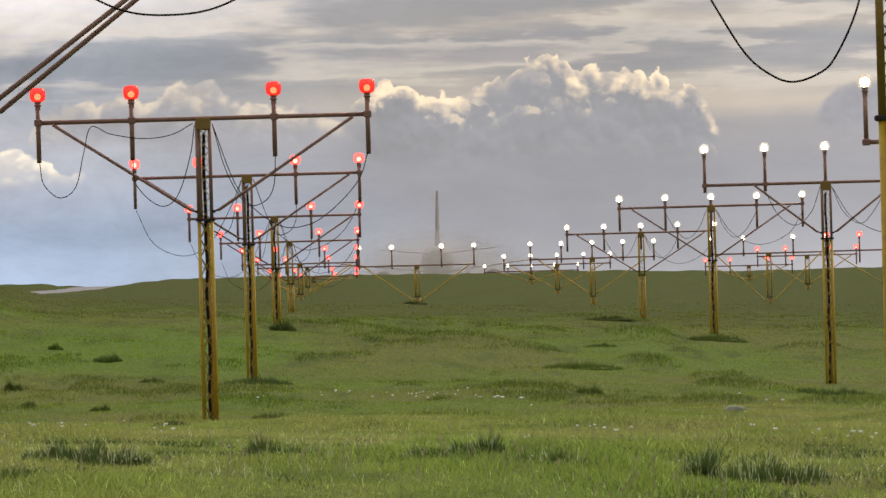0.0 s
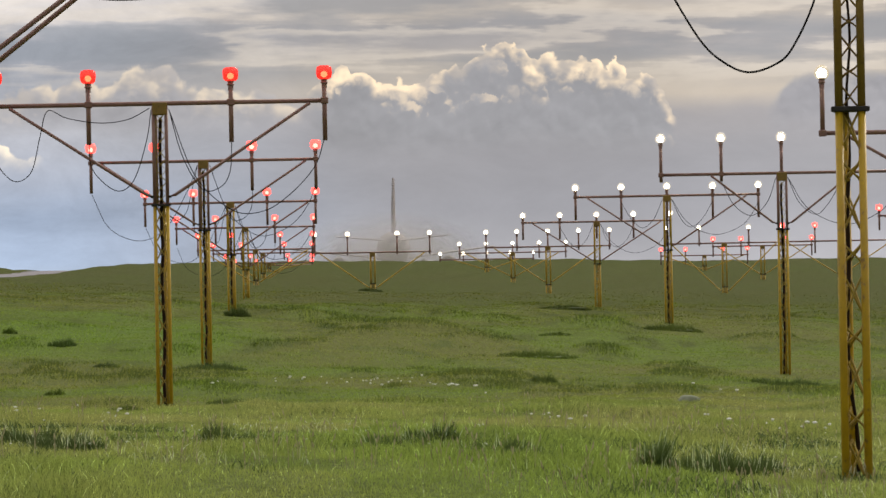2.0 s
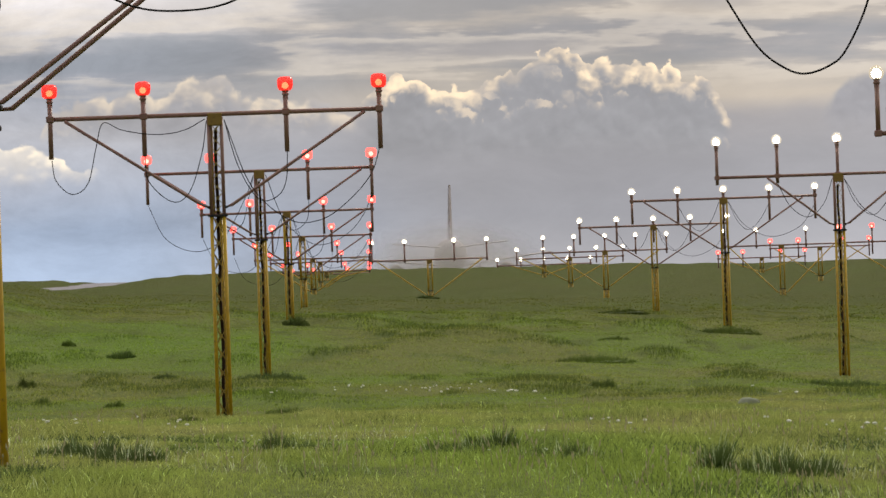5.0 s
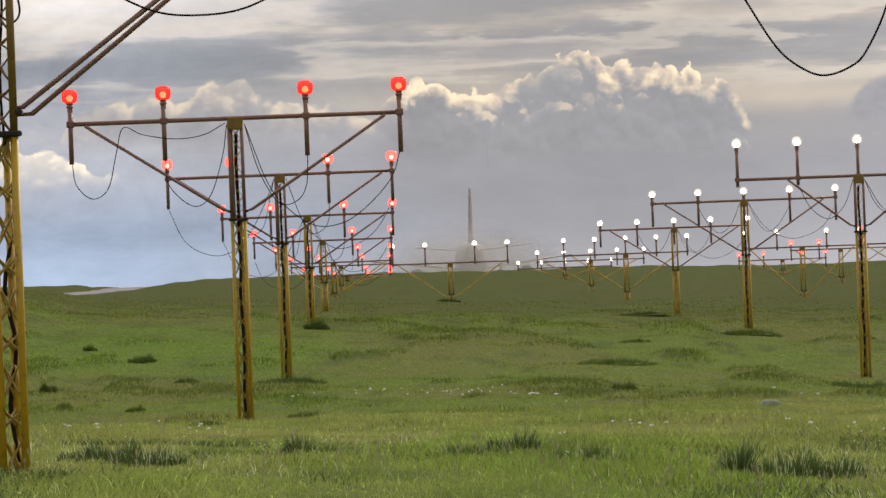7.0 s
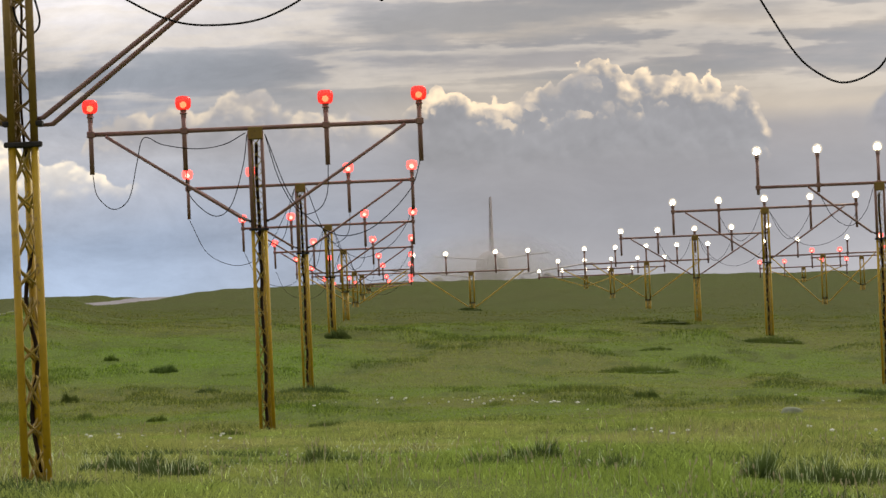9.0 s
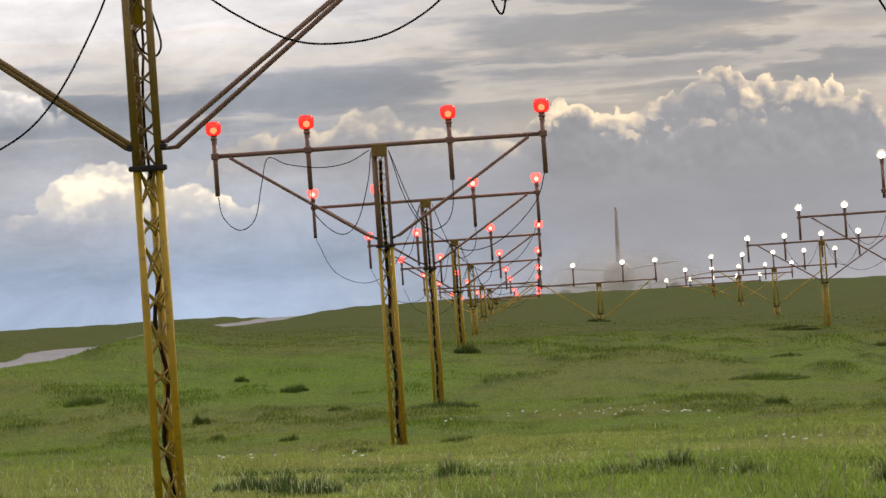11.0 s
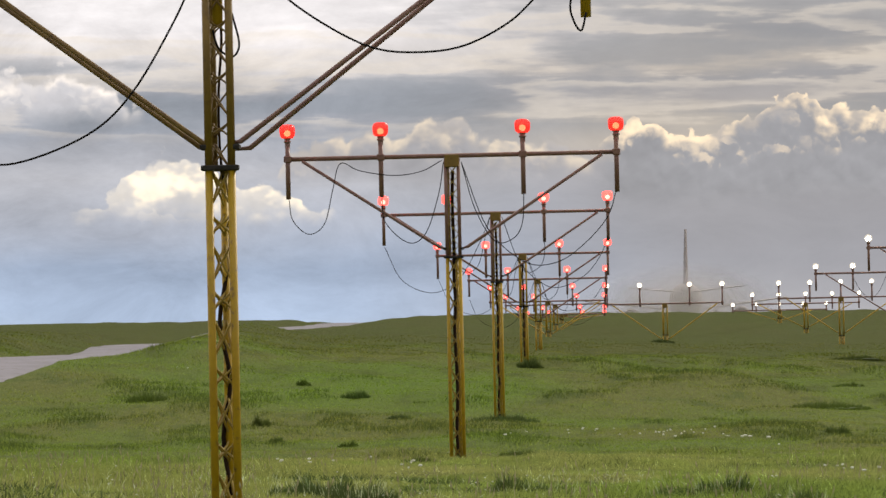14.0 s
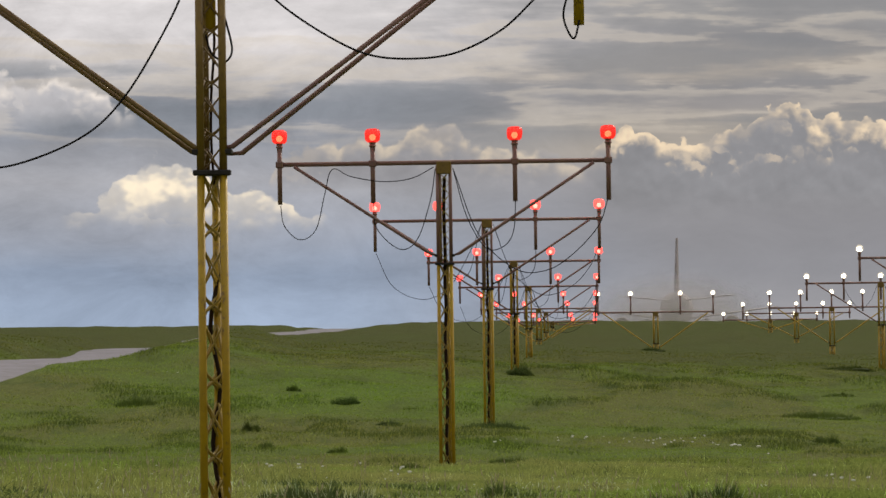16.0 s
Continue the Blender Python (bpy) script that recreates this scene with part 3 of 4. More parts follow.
def build_mast(x, y, base, arm, lamps, colour, up, down, brace_out, brace_drop, label, group, cables=(), tilt=0.0, seg=8, bars=None, wide=0.083, hue=None, braces=True, seed=0, band_drop=None):
    """A lattice mast with a crossbar of lamps. base and arm: heights; lamps: places along the bar."""
    rnd = random.Random(seed)
    mast = new("approach_light_mast")
    mast.location = (x, y, base)
    tagged(mast, label, "light mast", group)
    top = arm - base
    bar_paint = hue or BACKLIT_BROWN
    band = max(0.25, top - (band_drop or brace_drop + 0.12))
    tr = 0.0235
    low = [(-wide, -0.05), (wide, -0.05), ((-0.016 if x > 0 else 0.006) if hue else 0.03, 0.11)]
    high = [(-wide, -0.05), (wide, -0.05), (-wide * 0.75, 0.11)]
    for fx, fy in low:
        part("lower_leg", *tube([(fx, fy, -0.3), (fx, fy, band)], tr, seg), YELLOW, mast)
    # upper legs against the sky get the darker backlit colour
    for fx, fy in high:
        part("upper_leg", *tube([(fx, fy, band), (fx, fy, top - 0.04)], tr, seg), OCHRE if hue else YELLOW if y > 120 else BACKLIT_BROWN, mast)
    part("lattice", *lattice(0.02, band, low, 0.235, 0.0075, 5, True, 6 if hue else 1), ROD, mast, "thin bent steel lattice rods")
    part("lattice", *lattice(band, top - 0.12, high, 0.15, 0.006, 5, True, 5 if hue else 1), STRUT if hue else ROD, mast, "thin bent steel lattice rods")
    ring = [box(-wide - 0.045, wide + 0.045, -0.085, -0.02, band - 0.016, band + 0.016, 0.006), box(-wide - 0.02, wide + 0.02, -0.02, 0.14, band - 0.014, band + 0.014, 0.006)]
    part("clamp_band", *joined(ring), DARK, mast, "dark steel clamp band", smooth=False)
    part("head_plate", *box(-wide - 0.012, wide + 0.012, -0.095, 0.09, top - (0.182 if hue else 0.15), top + 0.012), OCHRE, mast, "ochre painted steel head plate", smooth=False)
    # the feeder cable that snakes down inside the mast
    pts, z = [], top - 0.2
    while z > -0.15:
        pts.append((rnd.uniform(-0.035, 0.025) if hue else rnd.uniform(-0.02, 0.01), (0.08 if hue else 0.02) + rnd.uniform(-0.03, 0.03), z))
        z -= 0.34
    if len(pts) > 2 and y < 140:
        part("feeder_cable", *tube(spline(pts, 4), [0.008 if hue and p.z > band else 0.013 if hue else 0.022 for p in spline(pts, 4)], 6), FEEDER, mast, "dark brown feeder cable inside the lattice")
    # crossbar, sloping a little
    half = max(abs(v) for v in lamps)
    slope = math.tan(radians(tilt))
    part("crossbar", *tube([(-half - 0.05, -0.0, top - slope * half), (0, 0, top), (half + 0.05, 0, top + slope * half)], 0.03, seg), bar_paint, mast, "long tubular crossbar")
    for v in lamps:
        zc = top + slope * v
        part("lamp_post", *tube([(v, -0.005, zc - down), (v, -0.005, zc + up - 0.14)], 0.031, seg), bar_paint, mast)
        part("post_clamp", *box(v - 0.05, v + 0.05, -0.048, 0.042, zc - 0.042, zc + 0.042, 0.01), bar_paint, mast, smooth=False)
        add_lamp(mast, v, zc + up, colour + "_beam" if y > 80 else colour)
    if braces:
        for k, line in enumerate(bars or ()):
            y0 = -0.03 + 0.075 * (k % 2)
            part("brace", *tube([(u, y0, top - w) for u, w in line], [0.009, 0.0155, 0.0155], seg), BACKLIT_BROWN if k < 2 else STRUT, mast)
        for s in (-1, 1):
            if not bars:
                foot = (s * (wide + 0.04), -0.03, top - brace_drop - 0.004)
                bend = (s * (wide + 0.10), -0.03, top - brace_drop + 0.012)
                end = (s * brace_out, -0.03, top + slope * s * brace_out - 0.03)
                # bars before the grass stay yellow, those against the sky take backlit brown
                part("brace", *tube([foot, bend, end], [0.010, 0.021, 0.021], seg), YELLOW if y > 170 else BACKLIT_BROWN, mast)
            part("brace_clamp", *box(min(s * wide, s * (wide + 0.05)), max(s * wide, s * (wide + 0.05)), -0.07, 0.05, top - brace_drop - 0.026, top - brace_drop + 0.006, 0.005), DARK, mast, smooth=False)
    for line in cables:
        pts = [(u + rnd.uniform(-0.03, 0.03) * (not hue and 0 < i < len(line) - 1), -0.045, top + slope * u - w) for i, (u, w) in enumerate(line)]
        part("cable", *tube(spline(pts, 7), 0.0062 if hue else 0.0058, 6), RUBBER, mast, "slack black cable")
    return mast


FOUR = (-2.14, -0.925, 0.925, 2.14)
FIVE = (-2.30, -1.15, 0.0, 1.15, 2.30)
HANG_A = ((-2.13, 0.53), (-2.06, 0.8), (-1.88, 0.98), (-1.68, 0.85), (-1.58, 0.4), (-1.48, 0.07), (-1.2, 0.17), (-0.8, 0.24), (-0.4, 0.2), (-0.13, 0.06))
HANG_B = ((-0.92, 0.5), (-0.85, 0.85), (-0.6, 1.12), (-0.35, 1.0), (-0.2, 0.5), (-0.11, 0.08))
HANG_C = ((0.93, 0.5), (0.9, 0.9), (0.75, 1.1), (0.55, 1.12), (0.3, 0.7), (0.12, 0.08))
HANG_D = ((2.13, 0.5), (2.0, 0.85), (1.7, 1.2), (1.3, 1.42), (0.9, 1.4), (0.45, 0.95), (0.12, 0.08))
HANG_E = ((-2.13, 0.6), (-1.8, 1.25), (-1.2, 1.5), (-0.7, 1.25), (-0.3, 0.55), (-0.11, 0.08))
HANG_W = (((-1.15, 0.15), (-0.9, 0.6), (-0.6, 0.8), (-0.3, 0.55), (-0.11, 0.08)), ((1.15, 0.15), (0.9, 0.6), (0.6, 0.8), (0.3, 0.55), (0.11, 0.08)), ((2.3, 0.2), (1.9, 0.75), (1.2, 1.0), (0.5, 0.7), (0.11, 0.08)))

RED_LABEL = "yellow lattice mast with a crossbar of lit red lamps, upper parts coloured as backlit"
WHITE_LABEL = "yellow lattice mast with a crossbar of lit white lamps, upper parts coloured as backlit"
# side row of red lamps: x, y, base, bar height, post above the bar, post below it
LEFT_ROW = [(-3.016, 64.2, 0.16, 4.114, 0.352, 0.52), (-3.615, 94.2, 0.3, 4.179, 0.265, 0.58), (-4.108, 124.2, 1.22, 3.945, 0.24, 0.58),
    (-4.65, 154.2, 1.49, 3.722, 0.28, 0.5), (-5.184, 184.2, 1.82, 3.303, 0.547, 0.2), (-5.713, 214.2, 2.17, 3.426, 0.367, 0.3),
    (-6.215, 244.2, 2.66, 3.198, 0.335, 0.1), (-6.735, 274.2, 3.0, 3.245, 0.25, 0.05)]
for i, (x, y, base, arm, up, down) in enumerate(LEFT_ROW):
    drop = min(1.2, arm - base - 0.1)
    hang = (HANG_A if i == 0 else HANG_E, HANG_B, HANG_C, HANG_D) if i < 4 else ()
    build_mast(x, y, float(land(x, y)) - 0.02, arm, FOUR, "red", up, down, 1.95, drop, RED_LABEL, "red side row of light masts", hang, 0.05, 8 if i < 2 else 6, seed=i)
for i, (x, y, arm, up) in enumerate([(17.282, 154.2, 3.719, 0.25), (16.597, 184.2, 3.231, 0.6), (15.938, 214.2, 3.345, 0.318), (15.287, 244.2, 3.165, 0.307)]):
    base = float(land(x, y)) - 0.02
    build_mast(x, y, base, arm, FOUR, "red", up, 0.45, 1.95, min(1.2, arm - base - 0.1), RED_LABEL, "red side row of light masts", (), 0.0, 6, seed=20 + i)
# centre line of white lamps
CENTRE_ROW = [(7.89, 64.2, 3.569, 0.785, 0.02, 2.0, 1.1), (7.402, 94.2, 3.746, 0.689, 0.14, 1.35, 0.95), (6.863, 124.2, 3.913, 0.235, 0.58, 2.0, 1.25),
    (6.311, 154.2, 3.703, 0.22, 0.53, 2.0, 1.2), (5.706, 184.2, 3.215, 0.58, 0.15, 2.0, 1.3), (5.106, 214.2, 3.251, 0.41, 0.25, 2.0, 1.0),
    (4.536, 244.2, 3.182, 0.3, 0.1, 1.6, 0.5)]
for i, (x, y, arm, up, down, out, drop) in enumerate(CENTRE_ROW):
    base = float(land(x, y)) - 0.02
    build_mast(x, y, base, arm, FIVE, "white", up, down, out, min(drop, arm - base - 0.08), WHITE_LABEL, "white centre row of light masts", HANG_W if i < 4 else (), 0.0, 8 if i < 2 else 6, seed=40 + i)
# the wide bar that joins the rows
for i, (x, y, arm, up) in enumerate([(-0.835, 184.2, 3.121, 0.7), (12.277, 184.2, 3.223, 0.59)]):
    base = float(land(x, y)) - 0.02
    build_mast(x, y, base, arm, FOUR, "white", up, 0.1, 1.95, arm - base - 0.12, WHITE_LABEL, "white wide-bar light masts", (), 0.0, 6, seed=60 + i)
# the two masts close by
near_left = [((-2.118, 0.479), (-2.041, 0.830), (-1.784, 1.103), (-1.482, 1.241), (-1.215, 1.279), (-0.784, 1.122), (-0.512, 0.879), (-0.247, 0.447), (-0.110, 0.145), (-0.053, 0.049)),
             ((2.170, 0.470), (2.140, 0.575), (2.097, 0.520), (2.078, 0.416), (2.125, 0.234), (2.052, 0.234), (1.919, 0.332), (1.720, 0.514), (1.454, 0.646), (1.189, 0.680), (0.923, 0.650), (0.656, 0.518), (0.390, 0.324), (0.190, 0.090), (0.090, 0.079)),
             ((-0.028, 0.520), (-0.009, 0.600), (0.023, 0.650), (0.089, 0.679), (0.126, 0.606), (0.090, 0.439), (0.054, 0.300), (0.041, 0.120))]
near_bars = [((0.07, 1.185), (0.12, 1.18), (1.69, 0.02)), ((0.08, 1.222), (0.17, 1.216), (1.70, 0.02)), ((-0.06, 1.205), (-0.105, 1.18), (-1.63, 0.05)), ((-0.06, 1.222), (-0.125, 1.205), (-1.63, 0.08))]
build_mast(-2.724, 29.0, float(land(-2.724, 29)) - 0.03, 4.026, (-2.113, -0.003, 2.167), "red", 0.35, 0.495, 1.62, 1.20, RED_LABEL, "red side row of light masts", near_left, 0.0, 12, near_bars, 0.067, YELLOW, seed=80, band_drop=1.333)
near_right = [((-1.2, 0.3), (-1.02, 0.63), (-0.87, 0.88), (-0.75, 1.0), (-0.6, 1.07), (-0.44, 1.03), (-0.33, 0.93), (-0.19, 0.63), (-0.1, 0.2)), ((1.2, 0.3), (1.1, 0.7), (0.8, 1.0), (0.4, 0.8), (0.1, 0.1))]
build_mast(2.685, 29.0, float(land(2.685, 29)) - 0.03, 3.924, (-1.2, 1.2), "white", 0.35, 0.30, 1.1, 1.2, "yellow lattice mast beside the white lamp row", "white wide-bar light masts", near_right, 0.0, 12, None, 0.067, YELLOW, braces=False, seed=81, band_drop=1.297)



# ---- airliner rolling away beyond the crest ----
def build_airliner():
    plane = new("airliner")
    plane.location = (-0.2, 840.0, float(land(-0.2, 840)))
    tagged(plane, "pale airliner seen tail-on through haze beyond the crest", "airplane")
    cz = 9.0 - plane.location.z
    body = []
    for yy, r, dz in ((-31, 0.5, 1.6), (-28, 1.3, 1.1), (-22, 2.2, 0.5), (-14, 2.75, 0.1), (0, 2.82, 0), (22, 2.82, 0), (28, 2.2, -0.2), (31.5, 0.9, -0.5)):
        body.append((yy, r, dz))
    verts, faces = tube([(0, yy, cz + dz) for yy, r, dz in body], [r for yy, r, dz in body], 20)
    part("fuselage", verts, faces, SKIN, plane)

    def foil(name, chord0, chord1, p0, p1, thick, mat):
        verts = []
        for (px, py, pz), c, t in ((p0, chord0, thick), (p1, chord1, thick * 0.45)):
            d = Vector(p1) - Vector(p0)
            side = Vector((0, 1, 0)).cross(d).normalized()
            for f, w in ((0.0, 0.0), (0.25, 1.0), (0.6, 0.75), (1.0, 0.05), (0.6, -0.75), (0.25, -1.0)):
                verts.append(Vector((px, py - f * c, pz)) + side * (w * t / 2))
        faces = [(k, (k + 1) % 6, (k + 1) % 6 + 6, k + 6) for k in range(6)] + [tuple(range(6))[::-1], tuple(range(6, 12))]
        part(name, verts, faces, mat, plane, smooth=False)

    foil("tail_fin", 8.5, 3.4, (0, -20, cz + 2.2), (0.15, -27, cz + 11.4), 0.9, TAILSKIN)
    for s in (-1, 1):
        foil("wing", 10.0, 2.6, (s * 2.2, 6, cz - 1.5), (s * 17, -4, cz + 0.2), 0.42, SKIN)
        foil("tailplane", 5.0, 2.0, (s * 0.8, -23, cz + 1.2), (s * 9.5, -28, cz + 2.0), 0.34, SKIN)
        part("engine", *tube([(s * 9.4, 6.5, cz - 2.6), (s * 9.4, 5, cz - 2.6), (s * 9.4, 1.5, cz - 2.6), (s * 9.4, -0.5, cz - 2.5)], [1.3, 1.5, 1.45, 0.8], 14), SKIN, plane)
        part("gear_leg", *tube([(s * 5.0, -1, cz - 1.6), (s * 5.0, -1, 0.6)], 0.25, 8), DARK, plane)
        for k in (-1.0, 1.0):
            part("wheel", *tube([(s * 5.0 - 0.5, -1 + k, 0.62), (s * 5.0 + 0.5, -1 + k, 0.62)], 0.62, 14), RUBBER, plane)
    part("nose_leg", *tube([(0, 25, cz - 2.5), (0, 25, 0.5)], 0.2, 8), DARK, plane)
    part("wheel", *tube([(-0.4, 25, 0.5), (0.4, 25, 0.5)], 0.5, 14), RUBBER, plane)


build_airliner()


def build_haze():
    """Thin curved see-through sheets standing in for haze, added to fade the airliner."""
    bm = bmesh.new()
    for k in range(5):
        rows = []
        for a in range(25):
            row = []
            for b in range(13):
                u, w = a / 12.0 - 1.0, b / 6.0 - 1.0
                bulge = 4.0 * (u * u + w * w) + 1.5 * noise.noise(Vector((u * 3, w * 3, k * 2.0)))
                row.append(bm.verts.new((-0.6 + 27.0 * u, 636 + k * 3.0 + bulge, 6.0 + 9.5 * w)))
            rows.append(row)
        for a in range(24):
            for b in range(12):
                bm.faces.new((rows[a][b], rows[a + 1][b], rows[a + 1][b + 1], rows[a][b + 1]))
    me = bpy.data.meshes.new("haze_veil")
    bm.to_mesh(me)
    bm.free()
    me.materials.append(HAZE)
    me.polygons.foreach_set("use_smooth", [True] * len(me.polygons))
    ob = new("haze_veil", me)
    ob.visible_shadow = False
    tagged(ob, "thin see-through sheets tinted as haze before the airliner", "haze", kind="stuff")


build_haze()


# ---- grass, weeds, flowers ----
def blade_mesh(name, px, py, height, width, lean, mat, label, seed):
    """Bent blades of grass, two triangles and a tip each, joined."""
    rnd = np.random.default_rng(seed)
    n = len(px)
    pz = land(px, py) - 0.01
    ang = rnd.uniform(0, 2 * np.pi, n)
    turn = rnd.uniform(-0.9, 0.9, n)
    sx, sy = np.cos(turn) * width / 2, np.sin(turn) * width / 2
    lx, ly = np.cos(ang) * lean * height, np.sin(ang) * lean * height
    v = np.empty((n, 5, 3))
    base = np.stack([px, py, pz], 1)
    side = np.stack([sx, sy, np.zeros(n)], 1)
    mid = base + np.stack([lx * 0.35, ly * 0.35, height * 0.6], 1)
    tip = base + np.stack([lx, ly, height], 1)
    v[:, 0], v[:, 1], v[:, 2], v[:, 3], v[:, 4] = base - side, base + side, mid + side * 0.8, mid - side * 0.8, tip
    i = np.arange(n)[:, None] * 5
    loops = np.concatenate([i + 0, i + 1, i + 2, i + 3, i + 3, i + 2, i + 4], 1).ravel()
    me = bpy.data.meshes.new(name)
    me.vertices.add(n * 5)
    me.vertices.foreach_set("co", v.ravel())
    me.loops.add(n * 7)
    me.loops.foreach_set("vertex_index", loops)
    me.polygons.add(n * 2)
    starts = (np.arange(n)[:, None] * 7 + np.array([0, 4])).ravel()
    me.polygons.foreach_set("loop_start", starts)
    me.polygons.foreach_set("loop_total", np.tile([4, 3], n))
    me.materials.append(mat)
    me.update(calc_edges=True)
    me.validate()
    ob = new(name, me)
    return tagged(ob, label, "grass", kind="stuff")


def wedge(n, y0, y1, seed, power=2.0):
    """Places in the part of the meadow that opens before the camera."""
    rnd = np.random.default_rng(seed)
    y = (y0 ** power + rnd.random(n) * (y1 ** power - y0 ** power)) ** (1 / power)
    x = y * (-0.172 + rnd.random(n) * (0.172 + 0.108))
    keep = np.abs(x - road_x(y)) > (1.7 + 1.3 * np.exp(-((y - 103.5) / 4.0) ** 2)) * np.minimum(road_grow(y), 4.0) + rnd.normal(0, 0.15, n)
    return x[keep], y[keep], rnd


def build_grass():
    x, y, rnd = wedge(400000, 23, 66, 1, 1.7)
    keep = rnd.random(len(x)) < np.clip((70 - y) / 22, 0, 1)
    x, y = x[keep], y[keep]
    tuft = np.clip(tussock(x, y) + 0.6, 0, 1.6)
    uneven = value_noise(3.1 * x, 1.3 * y, 21)
    h = np.clip(rnd.normal(0.034, 0.010, len(x)) * (0.6 + 0.75 * tuft + 0.8 * uneven), 0.015, 0.16)
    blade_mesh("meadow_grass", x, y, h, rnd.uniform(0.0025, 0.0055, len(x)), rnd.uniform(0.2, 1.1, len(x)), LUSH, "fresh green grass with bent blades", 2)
    rnd = np.random.default_rng(8)
    x, y = rnd.uniform(-7, 7, 16000), rnd.uniform(-5, 22, 16000)
    h = np.clip(rnd.normal(0.05, 0.018, len(x)), 0.02, 0.14)
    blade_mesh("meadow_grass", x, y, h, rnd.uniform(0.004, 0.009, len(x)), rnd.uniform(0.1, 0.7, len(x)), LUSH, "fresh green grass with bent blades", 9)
    x, y, rnd = wedge(290000, 46, 188, 3, 1.1)
    keep = rnd.random(len(x)) < np.clip((y - 44) / 18, 0, 1) * np.clip((190 - y) / 50, 0, 1)
    x, y = x[keep], y[keep]
    h = np.clip(rnd.normal(0.036, 0.010, len(x)) * (0.7 + 0.5 * np.clip(tussock(x, y) + 0.6, 0, 1.6) + 0.5 * value_noise(2.2 * x, 0.8 * y, 22)), 0.012, 0.12)
    blade_mesh("meadow_grass", x, y, h, 0.00011 * y * rnd.uniform(0.6, 1.4, len(x)), rnd.uniform(0.3, 1.3, len(x)), BLADES, "short green meadow grass", 4)
    # darker tufts
    x, y, rnd = wedge(700000, 24, 165, 5, 1.05)
    keep = rnd.random(len(x)) < 0.6 * np.clip(tussock(x, y) * 1.6 + 0.15, 0, 1) ** 1.3 * (1 - ease(y, 95, 165)) * (1 - np.exp(-((x - road_x(y)) / 6.0) ** 2))
    x, y = x[keep], y[keep]
    t = np.clip(tussock(x, y), 0, 1.2)
    h = np.clip(rnd.normal(0.052, 0.016, len(x)) * (0.6 + 0.9 * t) * np.clip(y / 70, 0.8, 1.2), 0.02, 0.18)
    blade_mesh("tuft_grass", x, y, h, np.maximum(0.0035, 0.00010 * y) * rnd.uniform(0.6, 1.4, len(x)), rnd.uniform(0.1, 0.8, len(x)), RANK, "darker tufts of longer meadow grass", 6)


build_grass()


def build_leafy_weeds():
    """Low leafy weeds, and blades painted pale as glints, between the nearest grass."""
    x, y, rnd = wedge(70000, 25, 40, 15, 1.3)
    grow = value_noise(1.1 * x + 3.0, 0.55 * y, 16) + 0.4 * value_noise(3.7 * x, 1.6 * y, 17)
    keep = rnd.random(len(x)) < np.clip((grow - 0.84) * 2.4, 0, 0.6)
    x, y = x[keep], y[keep]
    blade_mesh("leafy_weeds", x, y, rnd.uniform(0.03, 0.085, len(x)), rnd.uniform(0.005, 0.012, len(x)), rnd.uniform(0.4, 1.2, len(x)), WEED, "low dark leafy weeds in the near grass", 18)
    x, y, rnd = wedge(2600, 25, 44, 19, 0.6)
    keep = value_noise(0.9 * x + 7.0, 0.5 * y, 20) > 0.45
    x, y = x[keep], y[keep]
    blade_mesh("pale_grass", x, y, rnd.uniform(0.04, 0.10, len(x)), rnd.uniform(0.003, 0.006, len(x)), rnd.uniform(0.3, 1.2, len(x)), PALE, "blades painted pale as glints, standing out of the grass", 23)


build_leafy_weeds()


def build_stalks():
    """Ripe grass stalks with narrow seed heads standing above the sward."""
    rnd = random.Random(55)
    pieces = []
    for k in range(1500):
        y = 25.5 + 30 * rnd.random() ** 1.6
        x = y * rnd.uniform(-0.172, 0.108)
        if value_noise(np.array(0.8 * x), np.array(0.35 * y), 31) < 0.45:
            continue
        z, h = float(land(x, y)), rnd.uniform(0.07, 0.19)
        lx, ly = rnd.uniform(-0.25, 0.25) * h, rnd.uniform(-0.2, 0.2) * h
        pieces.append(tube([(x, y, z - 0.01), (x + 0.3 * lx, y + 0.3 * ly, z + 0.6 * h), (x + lx, y + ly, z + h)], [0.0024, 0.0020, 0.0015], 3, False))
        pieces.append(tube([(x + 0.75 * lx, y, z + 0.80 * h), (x + 0.9 * lx, y, z + 0.90 * h), (x + 1.05 * lx, y, z + 1.06 * h)], [0.002, rnd.uniform(0.004, 0.007), 0.0015], 4))
    ob = mesh_object("seed_stalks", *joined(pieces), STALK)
    tagged(ob, "ripe brownish seed stalks standing in the grass", "grass", kind="stuff")


build_stalks()


